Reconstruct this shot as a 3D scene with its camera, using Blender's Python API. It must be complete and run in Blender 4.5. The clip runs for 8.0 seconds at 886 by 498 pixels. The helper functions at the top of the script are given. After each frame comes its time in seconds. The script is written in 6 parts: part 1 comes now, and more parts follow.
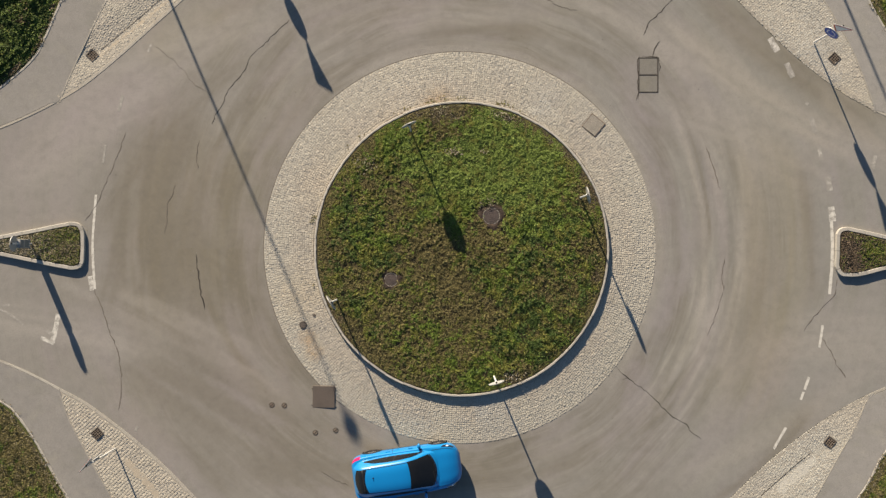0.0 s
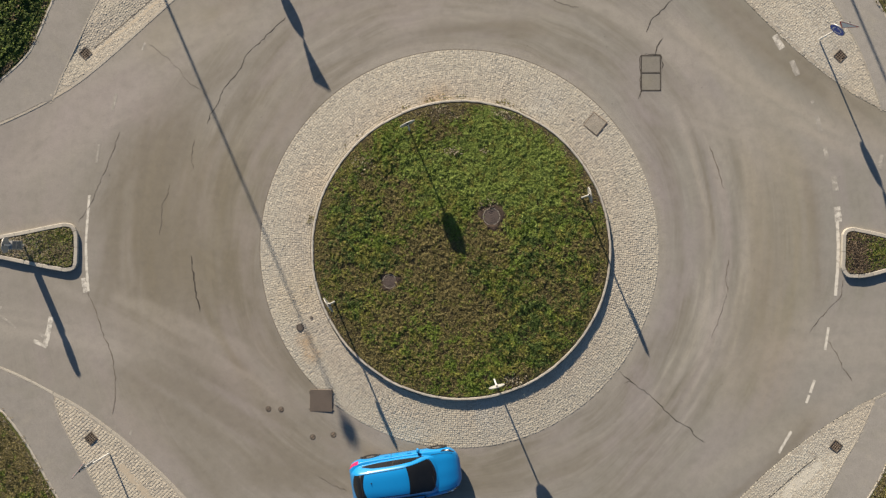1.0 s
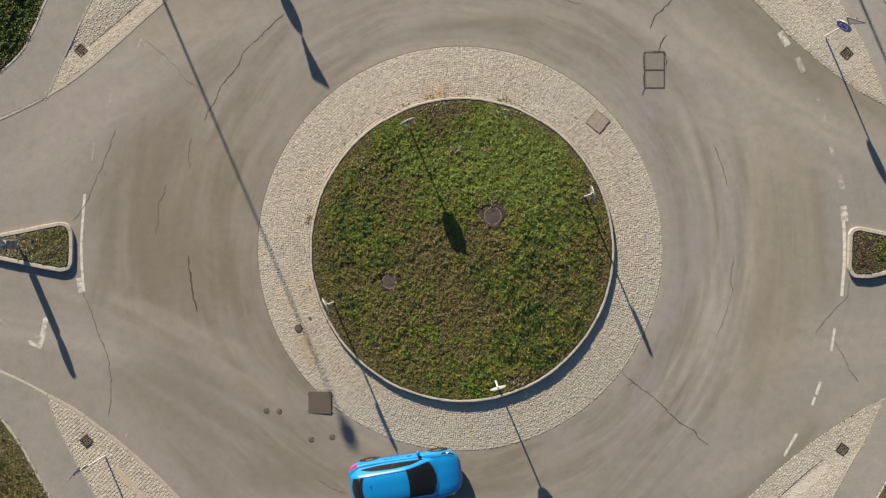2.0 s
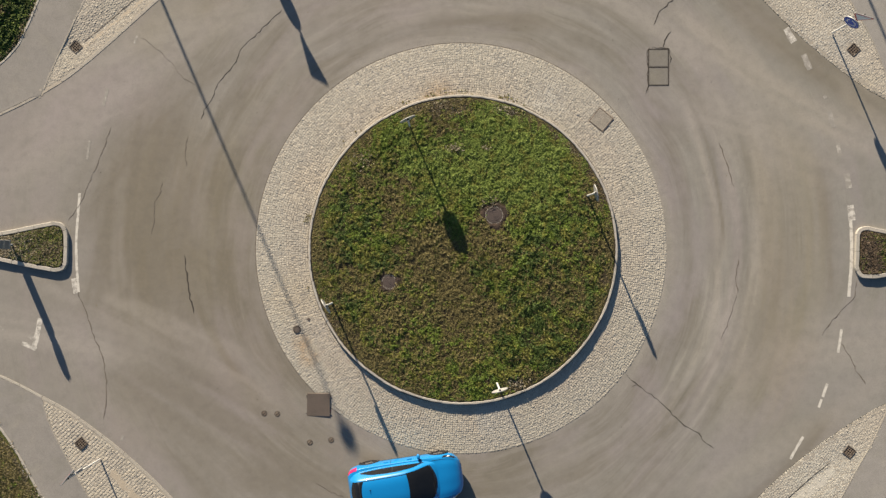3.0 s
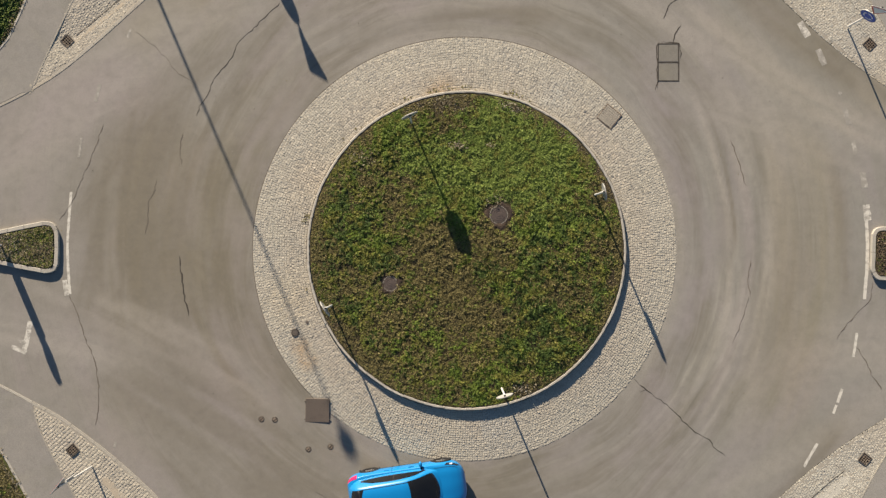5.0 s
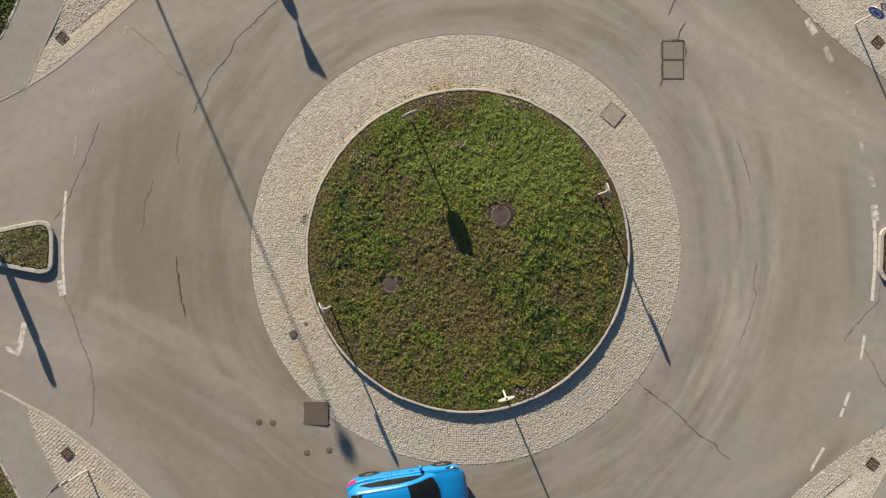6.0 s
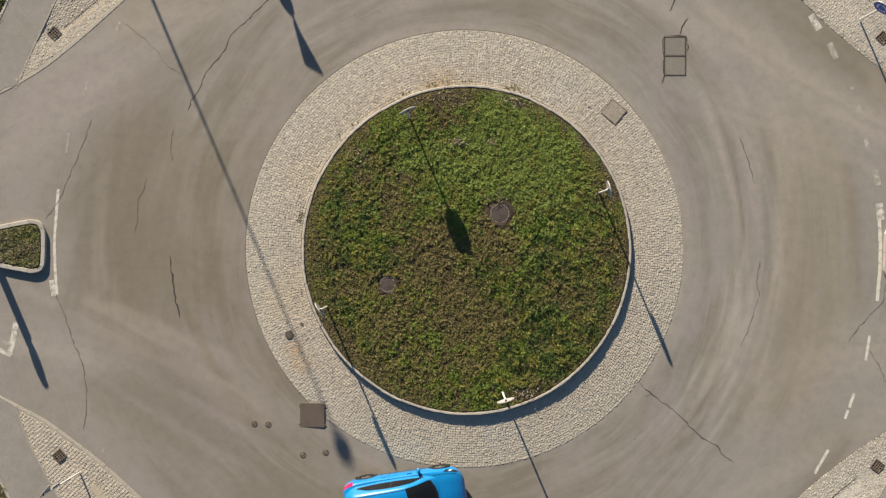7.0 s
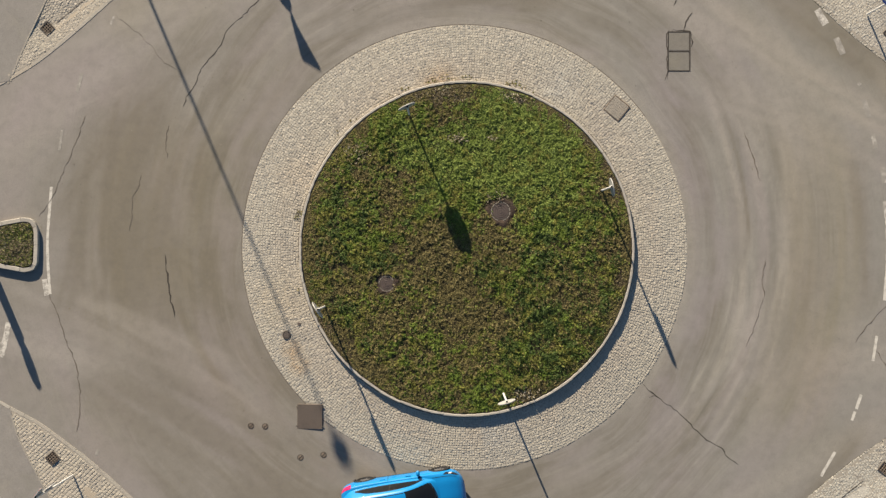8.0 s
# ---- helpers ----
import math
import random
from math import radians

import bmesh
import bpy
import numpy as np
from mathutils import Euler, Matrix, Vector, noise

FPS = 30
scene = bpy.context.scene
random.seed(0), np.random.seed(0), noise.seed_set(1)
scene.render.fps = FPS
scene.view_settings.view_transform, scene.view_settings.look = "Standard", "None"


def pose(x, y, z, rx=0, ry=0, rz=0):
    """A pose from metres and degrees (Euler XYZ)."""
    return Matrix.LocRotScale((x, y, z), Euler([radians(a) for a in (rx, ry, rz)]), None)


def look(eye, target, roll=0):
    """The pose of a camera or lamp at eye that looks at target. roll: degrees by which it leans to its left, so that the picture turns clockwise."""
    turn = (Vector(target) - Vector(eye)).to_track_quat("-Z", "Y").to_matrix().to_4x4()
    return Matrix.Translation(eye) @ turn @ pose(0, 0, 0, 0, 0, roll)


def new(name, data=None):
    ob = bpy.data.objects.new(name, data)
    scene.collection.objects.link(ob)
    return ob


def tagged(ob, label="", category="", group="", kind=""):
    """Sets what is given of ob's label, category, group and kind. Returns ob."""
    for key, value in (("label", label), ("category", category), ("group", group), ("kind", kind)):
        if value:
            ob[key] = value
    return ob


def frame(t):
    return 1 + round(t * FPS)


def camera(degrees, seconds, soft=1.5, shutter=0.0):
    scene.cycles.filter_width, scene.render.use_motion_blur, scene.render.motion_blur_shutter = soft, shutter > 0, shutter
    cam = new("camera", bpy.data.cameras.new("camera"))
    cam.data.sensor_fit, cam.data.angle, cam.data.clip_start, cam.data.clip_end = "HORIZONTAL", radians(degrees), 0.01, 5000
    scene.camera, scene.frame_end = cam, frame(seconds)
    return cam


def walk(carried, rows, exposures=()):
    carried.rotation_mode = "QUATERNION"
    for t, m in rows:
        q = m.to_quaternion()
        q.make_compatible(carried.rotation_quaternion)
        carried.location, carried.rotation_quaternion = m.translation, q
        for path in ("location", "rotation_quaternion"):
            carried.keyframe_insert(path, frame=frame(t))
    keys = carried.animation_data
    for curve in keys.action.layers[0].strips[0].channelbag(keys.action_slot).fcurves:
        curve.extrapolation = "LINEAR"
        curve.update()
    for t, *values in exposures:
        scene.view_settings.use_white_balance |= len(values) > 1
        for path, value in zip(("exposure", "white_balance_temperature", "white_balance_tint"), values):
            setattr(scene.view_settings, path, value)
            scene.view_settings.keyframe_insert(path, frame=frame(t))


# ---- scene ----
cam = camera(51.0, 8.0, 1.4)
PATH = [
    (0.0, pose(-0.666, -0.044, 36.490, 0, 0, -0.000)),
    (0.5, pose(-0.645, -0.002, 36.189, 0, 0, -0.018)),
    (1.0, pose(-0.639, -0.001, 35.885, 0, 0, -0.054)),
    (1.5, pose(-0.648, -0.009, 35.629, 0, 0, -0.040)),
    (3.0, pose(-0.684, -0.017, 34.811, 0, 0, -0.045)),
    (3.5, pose(-0.702, -0.025, 34.531, 0, 0, -0.022)),
    (4.0, pose(-0.720, -0.026, 34.250, 0, 0, -0.026)),
    (4.5, pose(-0.756, -0.008, 34.008, 0, 0, -0.024)),
    (6.0, pose(-0.821, 0.025, 33.207, 0, 0, 0.040)),
    (6.5, pose(-0.796, 0.025, 32.966, 0, 0, 0.074)),
    (7.0, pose(-0.760, -0.004, 32.686, 0, 0, 0.048)),
    (7.5, pose(-0.762, -0.031, 32.398, 0, 0, 0.064)),
    (8.0, pose(-0.754, -0.051, 32.121, 0, 0, 0.051)),
]
walk(cam, PATH)

# ---- daylight: low warm sun, clear sky ----
SUN_RUN = Vector((0.391, -0.9204))          # way the shadows fall
SUN_TAN = 0.333                            # height over length of a shadow
world = bpy.data.worlds.new("sky")
scene.world = world
world.use_nodes = True
wn = world.node_tree.nodes
sky = wn.new("ShaderNodeTexSky")
sky.sky_type = "NISHITA"
sky.sun_disc = False
sky.sun_elevation = math.atan(SUN_TAN)
sky.sun_rotation = math.atan2(-SUN_RUN.x, -SUN_RUN.y)
sky.air_density, sky.dust_density, sky.ozone_density = 1.0, 0.4, 3.0
world.node_tree.links.new(sky.outputs[0], wn["Background"].inputs[0])
wn["Background"].inputs[1].default_value = 0.046
sun_data = bpy.data.lights.new("sun", "SUN")
sun_data.energy, sun_data.angle, sun_data.color = 5.0, radians(0.5), (1.0, 0.872, 0.695)
sun = new("sun", sun_data)
sun.matrix_world = look((-8, 20, 12), Vector((-8, 20, 12)) + Vector((SUN_RUN.x, SUN_RUN.y, -SUN_TAN)))
scene.view_settings.exposure = 1.28


# ---- materials ----
def shader(name, rough=0.8, metal=0.0, spec=0.3):
    m = bpy.data.materials.new(name)
    m.use_nodes = True
    b = m.node_tree.nodes["Principled BSDF"]
    b.inputs["Roughness"].default_value = rough
    b.inputs["Metallic"].default_value = metal
    b.inputs["Specular IOR Level"].default_value = spec
    return m, m.node_tree, b


def node(t, kind, **values):
    n = t.nodes.new(kind)
    for key, v in values.items():
        n.inputs[key].default_value = v
    return n


def math_node(t, op, a, b=None, c=None):
    n = t.nodes.new("ShaderNodeMath")
    n.operation = op
    for i, v in enumerate((a, b, c)):
        if v is None:
            continue
        if isinstance(v, (int, float)):
            n.inputs[i].default_value = v
        else:
            t.links.new(v, n.inputs[i])
    return n.outputs[0]


def mix(t, fac, a, b, blend="MIX"):
    n = t.nodes.new("ShaderNodeMix")
    n.data_type, n.blend_type = "RGBA", blend
    for i, v in ((0, fac), (6, a), (7, b)):
        if isinstance(v, (int, float)):
            n.inputs[i].default_value = v
        elif isinstance(v, tuple):
            n.inputs[i].default_value = (*v, 1)
        else:
            t.links.new(v, n.inputs[i])
    return n.outputs[2]


def ramp(t, fac, *stops):
    n = t.nodes.new("ShaderNodeValToRGB")
    while len(n.color_ramp.elements) < len(stops):
        n.color_ramp.elements.new(0.5)
    for e, (p, c) in zip(n.color_ramp.elements, stops):
        e.position = p
        e.color = (*c, 1) if isinstance(c, tuple) else (c, c, c, 1)
    t.links.new(fac, n.inputs[0])
    return n.outputs[0]


def place(t):
    return t.nodes.new("ShaderNodeNewGeometry").outputs["Position"]


def speckle(t, vec, scale, detail=4.0, rough=0.6, squash=None):
    if squash:
        m = t.nodes.new("ShaderNodeMapping")
        m.inputs["Scale"].default_value = squash
        t.links.new(vec, m.inputs["Vector"])
        vec = m.outputs[0]
    n = node(t, "ShaderNodeTexNoise", Scale=scale, Detail=detail, Roughness=rough)
    t.links.new(vec, n.inputs["Vector"])
    return n.outputs["Fac"]


def relief(t, b, height, strength, distance):
    n = node(t, "ShaderNodeBump", Strength=strength, Distance=distance)
    t.links.new(height, n.inputs["Height"])
    t.links.new(n.outputs[0], b.inputs["Normal"])


def spot(t, x, y, radius):
    """1 at (x, y), falling to 0 at the radius."""
    d = t.nodes.new("ShaderNodeVectorMath")
    d.operation = "DISTANCE"
    f = t.nodes.new("ShaderNodeVectorMath")
    f.operation = "MULTIPLY"
    f.inputs[1].default_value = (1, 1, 0)
    t.links.new(place(t), f.inputs[0])
    t.links.new(f.outputs[0], d.inputs[0])
    d.inputs[1].default_value = (x, y, 0)
    n = node(t, "ShaderNodeMapRange")
    n.inputs[1].default_value, n.inputs[2].default_value = radius, 0.0
    n.interpolation_type = "SMOOTHSTEP"
    t.links.new(d.outputs["Value"], n.inputs[0])
    return n.outputs[0]


def asphalt(name, base, warm, worn=True):
    m, t, b = shader(name, 0.85, spec=0.25)
    p = place(t)
    sep = t.nodes.new("ShaderNodeSeparateXYZ")
    t.links.new(p, sep.inputs[0])
    grain = speckle(t, p, 55, 3, 0.7)
    blotch = speckle(t, p, 0.33, 5, 0.55)
    fine = speckle(t, p, 2.6, 6, 0.65)
    colour = mix(t, ramp(t, blotch, (0.35, 0.0), (0.68, 1.0)), base, warm)
    if worn:
        # wheels polish rings round the island; further out they run along the four roads
        r = math_node(t, "SQRT", math_node(t, "ADD", math_node(t, "MULTIPLY", sep.outputs[0], sep.outputs[0]), math_node(t, "MULTIPLY", sep.outputs[1], sep.outputs[1])))
        a = math_node(t, "ARCTAN2", sep.outputs[1], sep.outputs[0])
        c = t.nodes.new("ShaderNodeCombineXYZ")
        t.links.new(math_node(t, "ADD", math_node(t, "MULTIPLY", r, 1.0), math_node(t, "MULTIPLY", math_node(t, "SINE", math_node(t, "MULTIPLY", a, 4.0)), 0.22)), c.inputs[0])
        t.links.new(math_node(t, "COSINE", a), c.inputs[1])
        t.links.new(math_node(t, "SINE", a), c.inputs[2])
        wob = math_node(t, "MULTIPLY", math_node(t, "SUBTRACT", speckle(t, p, 0.16, 2, 0.5), 0.5), 1.6)
        far = t.nodes.new("ShaderNodeCombineXYZ")
        t.links.new(math_node(t, "ADD", r, wob), far.inputs[0])
        t.links.new(math_node(t, "COSINE", a), far.inputs[1])
        t.links.new(math_node(t, "SINE", a), far.inputs[2])
        rings = speckle(t, far.outputs[0], 1.0, 3, 0.5, (1.3, 2.2, 2.2))
        fine_rings = speckle(t, far.outputs[0], 1.0, 2, 0.55, (4.2, 2.6, 2.6))
        near = node(t, "ShaderNodeMapRange")
        near.inputs[1].default_value, near.inputs[2].default_value = 14.0, 10.5
        t.links.new(r, near.inputs[0])
        dark = tuple(v * f for v, f in zip(base, (0.75, 0.72, 0.655)))
        oily = tuple(v * f for v, f in zip(base, (0.60, 0.59, 0.53)))
        pale = tuple(v * f for v, f in zip(base, (1.30, 1.29, 1.28)))
        colour = mix(t, math_node(t, "MULTIPLY", near.outputs[0], ramp(t, rings, (0.38, 0.0), (0.62, 0.9))), colour, dark)
        colour = mix(t, math_node(t, "MULTIPLY", near.outputs[0], ramp(t, fine_rings, (0.48, 0.0), (0.72, 0.6))), colour, pale)
        hair = speckle(t, far.outputs[0], 1.0, 3, 0.7, (13.0, 3.0, 3.0))
        patchy = ramp(t, speckle(t, p, 0.45, 3, 0.5), (0.42, 0.1), (0.62, 1.0))
        colour = mix(t, math_node(t, "MULTIPLY", patchy, ramp(t, hair, (0.53, 0.0), (0.68, 0.45))), colour, pale)
        colour = mix(t, math_node(t, "MULTIPLY", patchy, ramp(t, hair, (0.32, 0.38), (0.46, 0.0))), colour, oily)
        olive = speckle(t, p, 0.22, 3, 0.5)
        colour = mix(t, ramp(t, olive, (0.50, 0.0), (0.72, 0.4)), colour, tuple(v * f for v, f in zip(base, (0.86, 0.85, 0.72))))
        rosy = speckle(t, far.outputs[0], 1.0, 4, 0.6, (0.9, 3.0, 3.0))
        colour = mix(t, ramp(t, rosy, (0.46, 0.0), (0.64, 0.8)), colour, tuple(v * f for v, f in zip(base, (1.12, 1.08, 1.14))))
        # the eastern lanes are greyer than the western ones
        side = node(t, "ShaderNodeMapRange")
        side.inputs[1].default_value, side.inputs[2].default_value = -3.0, 10.0
        t.links.new(sep.outputs[0], side.inputs[0])
        colour = mix(t, side.outputs[0], colour, (0.97, 1.0, 1.012), "MULTIPLY")
        # pale dust gathers against the apron on its eastern side
        dust, east = node(t, "ShaderNodeMapRange"), node(t, "ShaderNodeMapRange")
        dust.inputs[1].default_value, dust.inputs[2].default_value = 8.25, 7.70
        east.inputs[1].default_value, east.inputs[2].default_value = -1.0, 4.0
        t.links.new(r, dust.inputs[0])
        t.links.new(math_node(t, "ADD", sep.outputs[0], math_node(t, "MULTIPLY", sep.outputs[1], 0.9)), east.inputs[0])
        drift = math_node(t, "MULTIPLY", math_node(t, "MULTIPLY", dust.outputs[0], east.outputs[0]), ramp(t, speckle(t, p, 3.0, 5, 0.7), (0.35, 0.25), (0.65, 1.0)))
        colour = mix(t, math_node(t, "MULTIPLY", drift, 0.75), colour, (0.345, 0.312, 0.262))
        # swept and oily tracks of traffic entering and leaving, laid down with the road mesh
        wear, tint = t.nodes.new("ShaderNodeAttribute"), t.nodes.new("ShaderNodeAttribute")
        wear.attribute_name, tint.attribute_name = "wear", "tint"
        colour = mix(t, wear.outputs["Alpha"], colour, wear.outputs["Color"])
        colour = mix(t, 1.0, colour, tint.outputs["Color"], "MULTIPLY")
    else:
        # greenish grime and pale washed patches
        colour = mix(t, ramp(t, speckle(t, p, 0.8, 4, 0.6), (0.50, 0.0), (0.66, 0.55)), colour, tuple(v * f for v, f in zip(base, (0.84, 0.86, 0.78))))
        colour = mix(t, ramp(t, speckle(t, p, 1.6, 4, 0.6), (0.54, 0.0), (0.70, 0.5)), colour, tuple(v * f for v, f in zip(base, (1.26, 1.24, 1.18))))
    colour = mix(t, ramp(t, fine, (0.25, 0.20), (0.56, 0.0)), colour, (0.05, 0.045, 0.04))
    mottle = speckle(t, p, 7.0, 4, 0.7)
    colour = mix(t, ramp(t, mottle, (0.54, 0.0), (0.74, 0.13)), colour, tuple(v * 1.3 for v in base))
    colour = mix(t, ramp(t, grain, (0.33, 0.6), (0.60, 0.0)), colour, tuple(v * 0.5 for v in base))
    pits = speckle(t, p, 17, 3, 0.7)
    colour = mix(t, ramp(t, pits, (0.28, 0.5), (0.45, 0.0)), colour, tuple(v * 0.6 for v in base))
    colour = mix(t, ramp(t, grain, (0.62, 0.0), (0.78, 0.3)), colour, tuple(min(1, v * 1.8) for v in base))
    t.links.new(colour, b.inputs["Base Color"])
    relief(t, b, grain, 0.25, 0.004)
    return m


def stone(name, light, dark, tint, rough=0.75, scale=14.0, island=True, tone_spots=(), bands=False):
    m, t, b = shader(name, rough, spec=0.3)
    p = place(t)
    if island:
        pick = t.nodes.new("ShaderNodeNewGeometry").outputs["Random Per Island"]
    else:
        pick = t.nodes.new("ShaderNodeObjectInfo").outputs["Random"]
    colour = ramp(t, pick, (0.0, dark), (0.3, light), (0.75, light), (1.0, tint))
    broad = speckle(t, p, 0.55, 4, 0.6)
    colour = mix(t, ramp(t, broad, (0.35, 0.0), (0.7, 0.5)), colour, tint)
    grime = speckle(t, p, 2.2, 5, 0.65)
    colour = mix(t, ramp(t, grime, (0.5, 0.0), (0.78, 0.45)), colour, tuple(v * 0.6 for v in dark))
    grain = speckle(t, p, scale * 4, 3, 0.7)
    colour = mix(t, ramp(t, grain, (0.35, 0.4), (0.6, 0.0)), colour, tuple(v * 0.6 for v in dark))
    if bands:
        # greyer stones in the outer courses of the apron, rosier ones inside
        flat = t.nodes.new("ShaderNodeVectorMath")
        flat.operation = "MULTIPLY"
        flat.inputs[1].default_value = (1, 1, 0)
        t.links.new(p, flat.inputs[0])
        far = t.nodes.new("ShaderNodeVectorMath")
        far.operation = "LENGTH"
        t.links.new(flat.outputs[0], far.inputs[0])
        wander = math_node(t, "ADD", far.outputs["Value"], math_node(t, "MULTIPLY", speckle(t, p, 0.7, 3, 0.5), 1.2))
        grey = node(t, "ShaderNodeMapRange")
        grey.inputs[1].default_value, grey.inputs[2].default_value = 7.1, 7.6
        t.links.new(wander, grey.inputs[0])
        near = node(t, "ShaderNodeMapRange")
        near.inputs[1].default_value, near.inputs[2].default_value = 8.4, 7.9
        t.links.new(far.outputs["Value"], near.inputs[0])
        colour = mix(t, math_node(t, "MULTIPLY", math_node(t, "MULTIPLY", grey.outputs[0], near.outputs[0]), 0.5), colour, tuple(v * f for v, f in zip(light, (0.87, 0.91, 0.93))))
    hue = speckle(t, p, 0.9, 3, 0.5)
    colour = mix(t, ramp(t, hue, (0.45, 0.0), (0.65, 0.55)), colour, tuple(v * f for v, f in zip(light, (0.92, 0.94, 0.92))))
    for x, y, radius, paint in tone_spots:
        wob = ramp(t, speckle(t, p, 5.0, 3), (0.3, 0.25), (0.7, 1.0))
        colour = mix(t, math_node(t, "MULTIPLY", spot(t, x, y, radius), wob), colour, paint)
    t.links.new(colour, b.inputs["Base Color"])
    lumps = speckle(t, p, scale * 1.4, 4, 0.65)
    relief(t, b, math_node(t, "ADD", math_node(t, "MULTIPLY", lumps, 1.2), math_node(t, "MULTIPLY", grain, 0.4)), 0.55, 0.012)
    return m


def soil(name, a, b_, c, bump=0.8):
    m, t, b = shader(name, 0.95, spec=0.1)
    p = place(t)
    n1, n2 = speckle(t, p, 0.9, 6, 0.65), speckle(t, p, 22, 4, 0.7)
    colour = mix(t, ramp(t, n1, (0.38, 0.0), (0.62, 1.0)), a, b_)
    colour = mix(t, ramp(t, n2, (0.4, 0.8), (0.6, 0.0)), colour, c)
    t.links.new(colour, b.inputs["Base Color"])
    relief(t, b, n2, bump, 0.03)
    return m


def leaf(name, a, b_, c, rough=0.7, spec=0.15):
    m, t, b = shader(name, rough, spec=spec)
    pick = t.nodes.new("ShaderNodeNewGeometry").outputs["Random Per Island"]
    colour = ramp(t, pick, (0.0, tuple(v * 0.75 for v in a)), (0.5, b_), (1.0, tuple(v * 1.2 for v in c)))
    colour = mix(t, ramp(t, speckle(t, place(t), 1.3, 4), (0.4, 0.0), (0.7, 0.45)), colour, a)
    t.links.new(colour, b.inputs["Base Color"])
    return m


def painted(name, colour, rough=0.35, metal=0.0, spec=0.5, coat=0.0, grime=0.25):
    m, t, b = shader(name, rough, metal, spec)
    p = place(t)
    dirt = speckle(t, p, 6.0, 5, 0.65)
    b.inputs["Coat Weight"].default_value = coat
    b.inputs["Coat Roughness"].default_value = 0.06
    c = mix(t, ramp(t, dirt, (0.45, 0.0), (0.8, grime)), colour, tuple(v * 0.55 + 0.02 for v in colour))
    t.links.new(c, b.inputs["Base Color"])
    return m


def worn_paint(name, colour, under, amount):
    m, t, b = shader(name, 0.7, spec=0.3)
    p = place(t)
    n1, n2 = speckle(t, p, 5.0, 6, 0.7), speckle(t, p, 40, 3, 0.7)
    wear = math_node(t, "ADD", math_node(t, "MULTIPLY", n1, 0.75), math_node(t, "MULTIPLY", n2, 0.25))
    c = mix(t, ramp(t, wear, (amount - 0.07, 0.0), (amount + 0.07, 1.0)), colour, under)
    t.links.new(c, b.inputs["Base Color"])
    return m


ROAD = (0.242, 0.2225, 0.195)
M_road = asphalt("worn_asphalt", ROAD, (0.263, 0.242, 0.212))
M_path = asphalt("path_asphalt", (0.250, 0.231, 0.208), (0.285, 0.261, 0.231), worn=False)
# slightly lighter mix for the two eastern corners
M_path_pale = asphalt("pale_path_asphalt", (0.284, 0.263, 0.236), (0.306, 0.282, 0.252), worn=False)
# rust and yellow stains, paler and greyer tones; dark grey at the northeast sign
M_sett = stone("granite_setts", (0.418, 0.375, 0.309), (0.325, 0.293, 0.245), (0.456, 0.398, 0.313),
               tone_spots=((*(-5.97, -3.51), 0.55, (0.34, 0.225, 0.12)), (*(-5.71, -4.06), 0.55, (0.34, 0.225, 0.12)), (*(-0.87, 5.66), 1.0, (0.33, 0.22, 0.12)), (*(-6.30, -1.80), 1.6, (0.40, 0.34, 0.25)), (*(-5.64, 2.42), 1.5, (0.42, 0.36, 0.28)), (*(-2.53, 4.75), 1.3, (0.41, 0.35, 0.27)), (*(3.24, 5.53), 1.2, (0.40, 0.38, 0.33)), (*(0.80, -6.24), 1.6, (0.36, 0.345, 0.31)), (*(14.12, 7.64), 1.0, (0.27, 0.255, 0.235)), (*(14.67, 6.75), 0.8, (0.29, 0.275, 0.25)), (*(13.01, 8.75), 0.7, (0.42, 0.35, 0.25)), (*(15.01, 6.08), 0.6, (0.40, 0.34, 0.25)), (*(13.68, -8.68), 3.4, (0.445, 0.424, 0.362)), (*(13.45, 8.41), 3.0, (0.40, 0.377, 0.325))), bands=True)
M_sett_single = stone("granite_sett", (0.418, 0.375, 0.309), (0.325, 0.293, 0.245), (0.456, 0.398, 0.313), island=False, bands=True)
M_low = stone("sandy_kerb_stone", (0.375, 0.338, 0.283), (0.31, 0.28, 0.238), (0.385, 0.335, 0.265), island=False, scale=9.0)
M_dusty = stone("dusty_kerb_stone", (0.325, 0.298, 0.252), (0.28, 0.257, 0.22), (0.345, 0.31, 0.255), island=False, scale=9.0)
M_pale = stone("cream_kerb_stone", (0.40, 0.365, 0.312), (0.33, 0.30, 0.255), (0.41, 0.365, 0.295), island=False, scale=9.0)
M_bed = soil("sandy_joint", (0.320, 0.287, 0.238), (0.340, 0.302, 0.246), (0.280, 0.250, 0.208), 0.15)
M_kerb = stone("pale_kerb_stone", (0.385, 0.353, 0.306), (0.285, 0.262, 0.227), (0.41, 0.366, 0.302), island=False, scale=9.0)
M_edge = stone("edging_stone", (0.315, 0.285, 0.240), (0.265, 0.240, 0.205), (0.335, 0.295, 0.235), island=False, scale=9.0)
M_soil = soil("brown_soil", (0.080, 0.062, 0.036), (0.066, 0.056, 0.026), (0.042, 0.034, 0.020))
M_meadow = soil("meadow", (0.085, 0.105, 0.028), (0.12, 0.10, 0.045), (0.055, 0.06, 0.022))
M_green = leaf("green_leaf", (0.086, 0.124, 0.018), (0.112, 0.156, 0.024), (0.140, 0.182, 0.032), 0.65, 0.15)
M_olive = leaf("olive_leaf", (0.124, 0.130, 0.025), (0.152, 0.153, 0.033), (0.176, 0.171, 0.042))
M_dry = leaf("dry_leaf", (0.106, 0.090, 0.034), (0.142, 0.118, 0.046), (0.184, 0.152, 0.064))
M_lime = leaf("lime_leaf", (0.138, 0.184, 0.034), (0.163, 0.210, 0.045), (0.190, 0.234, 0.060))
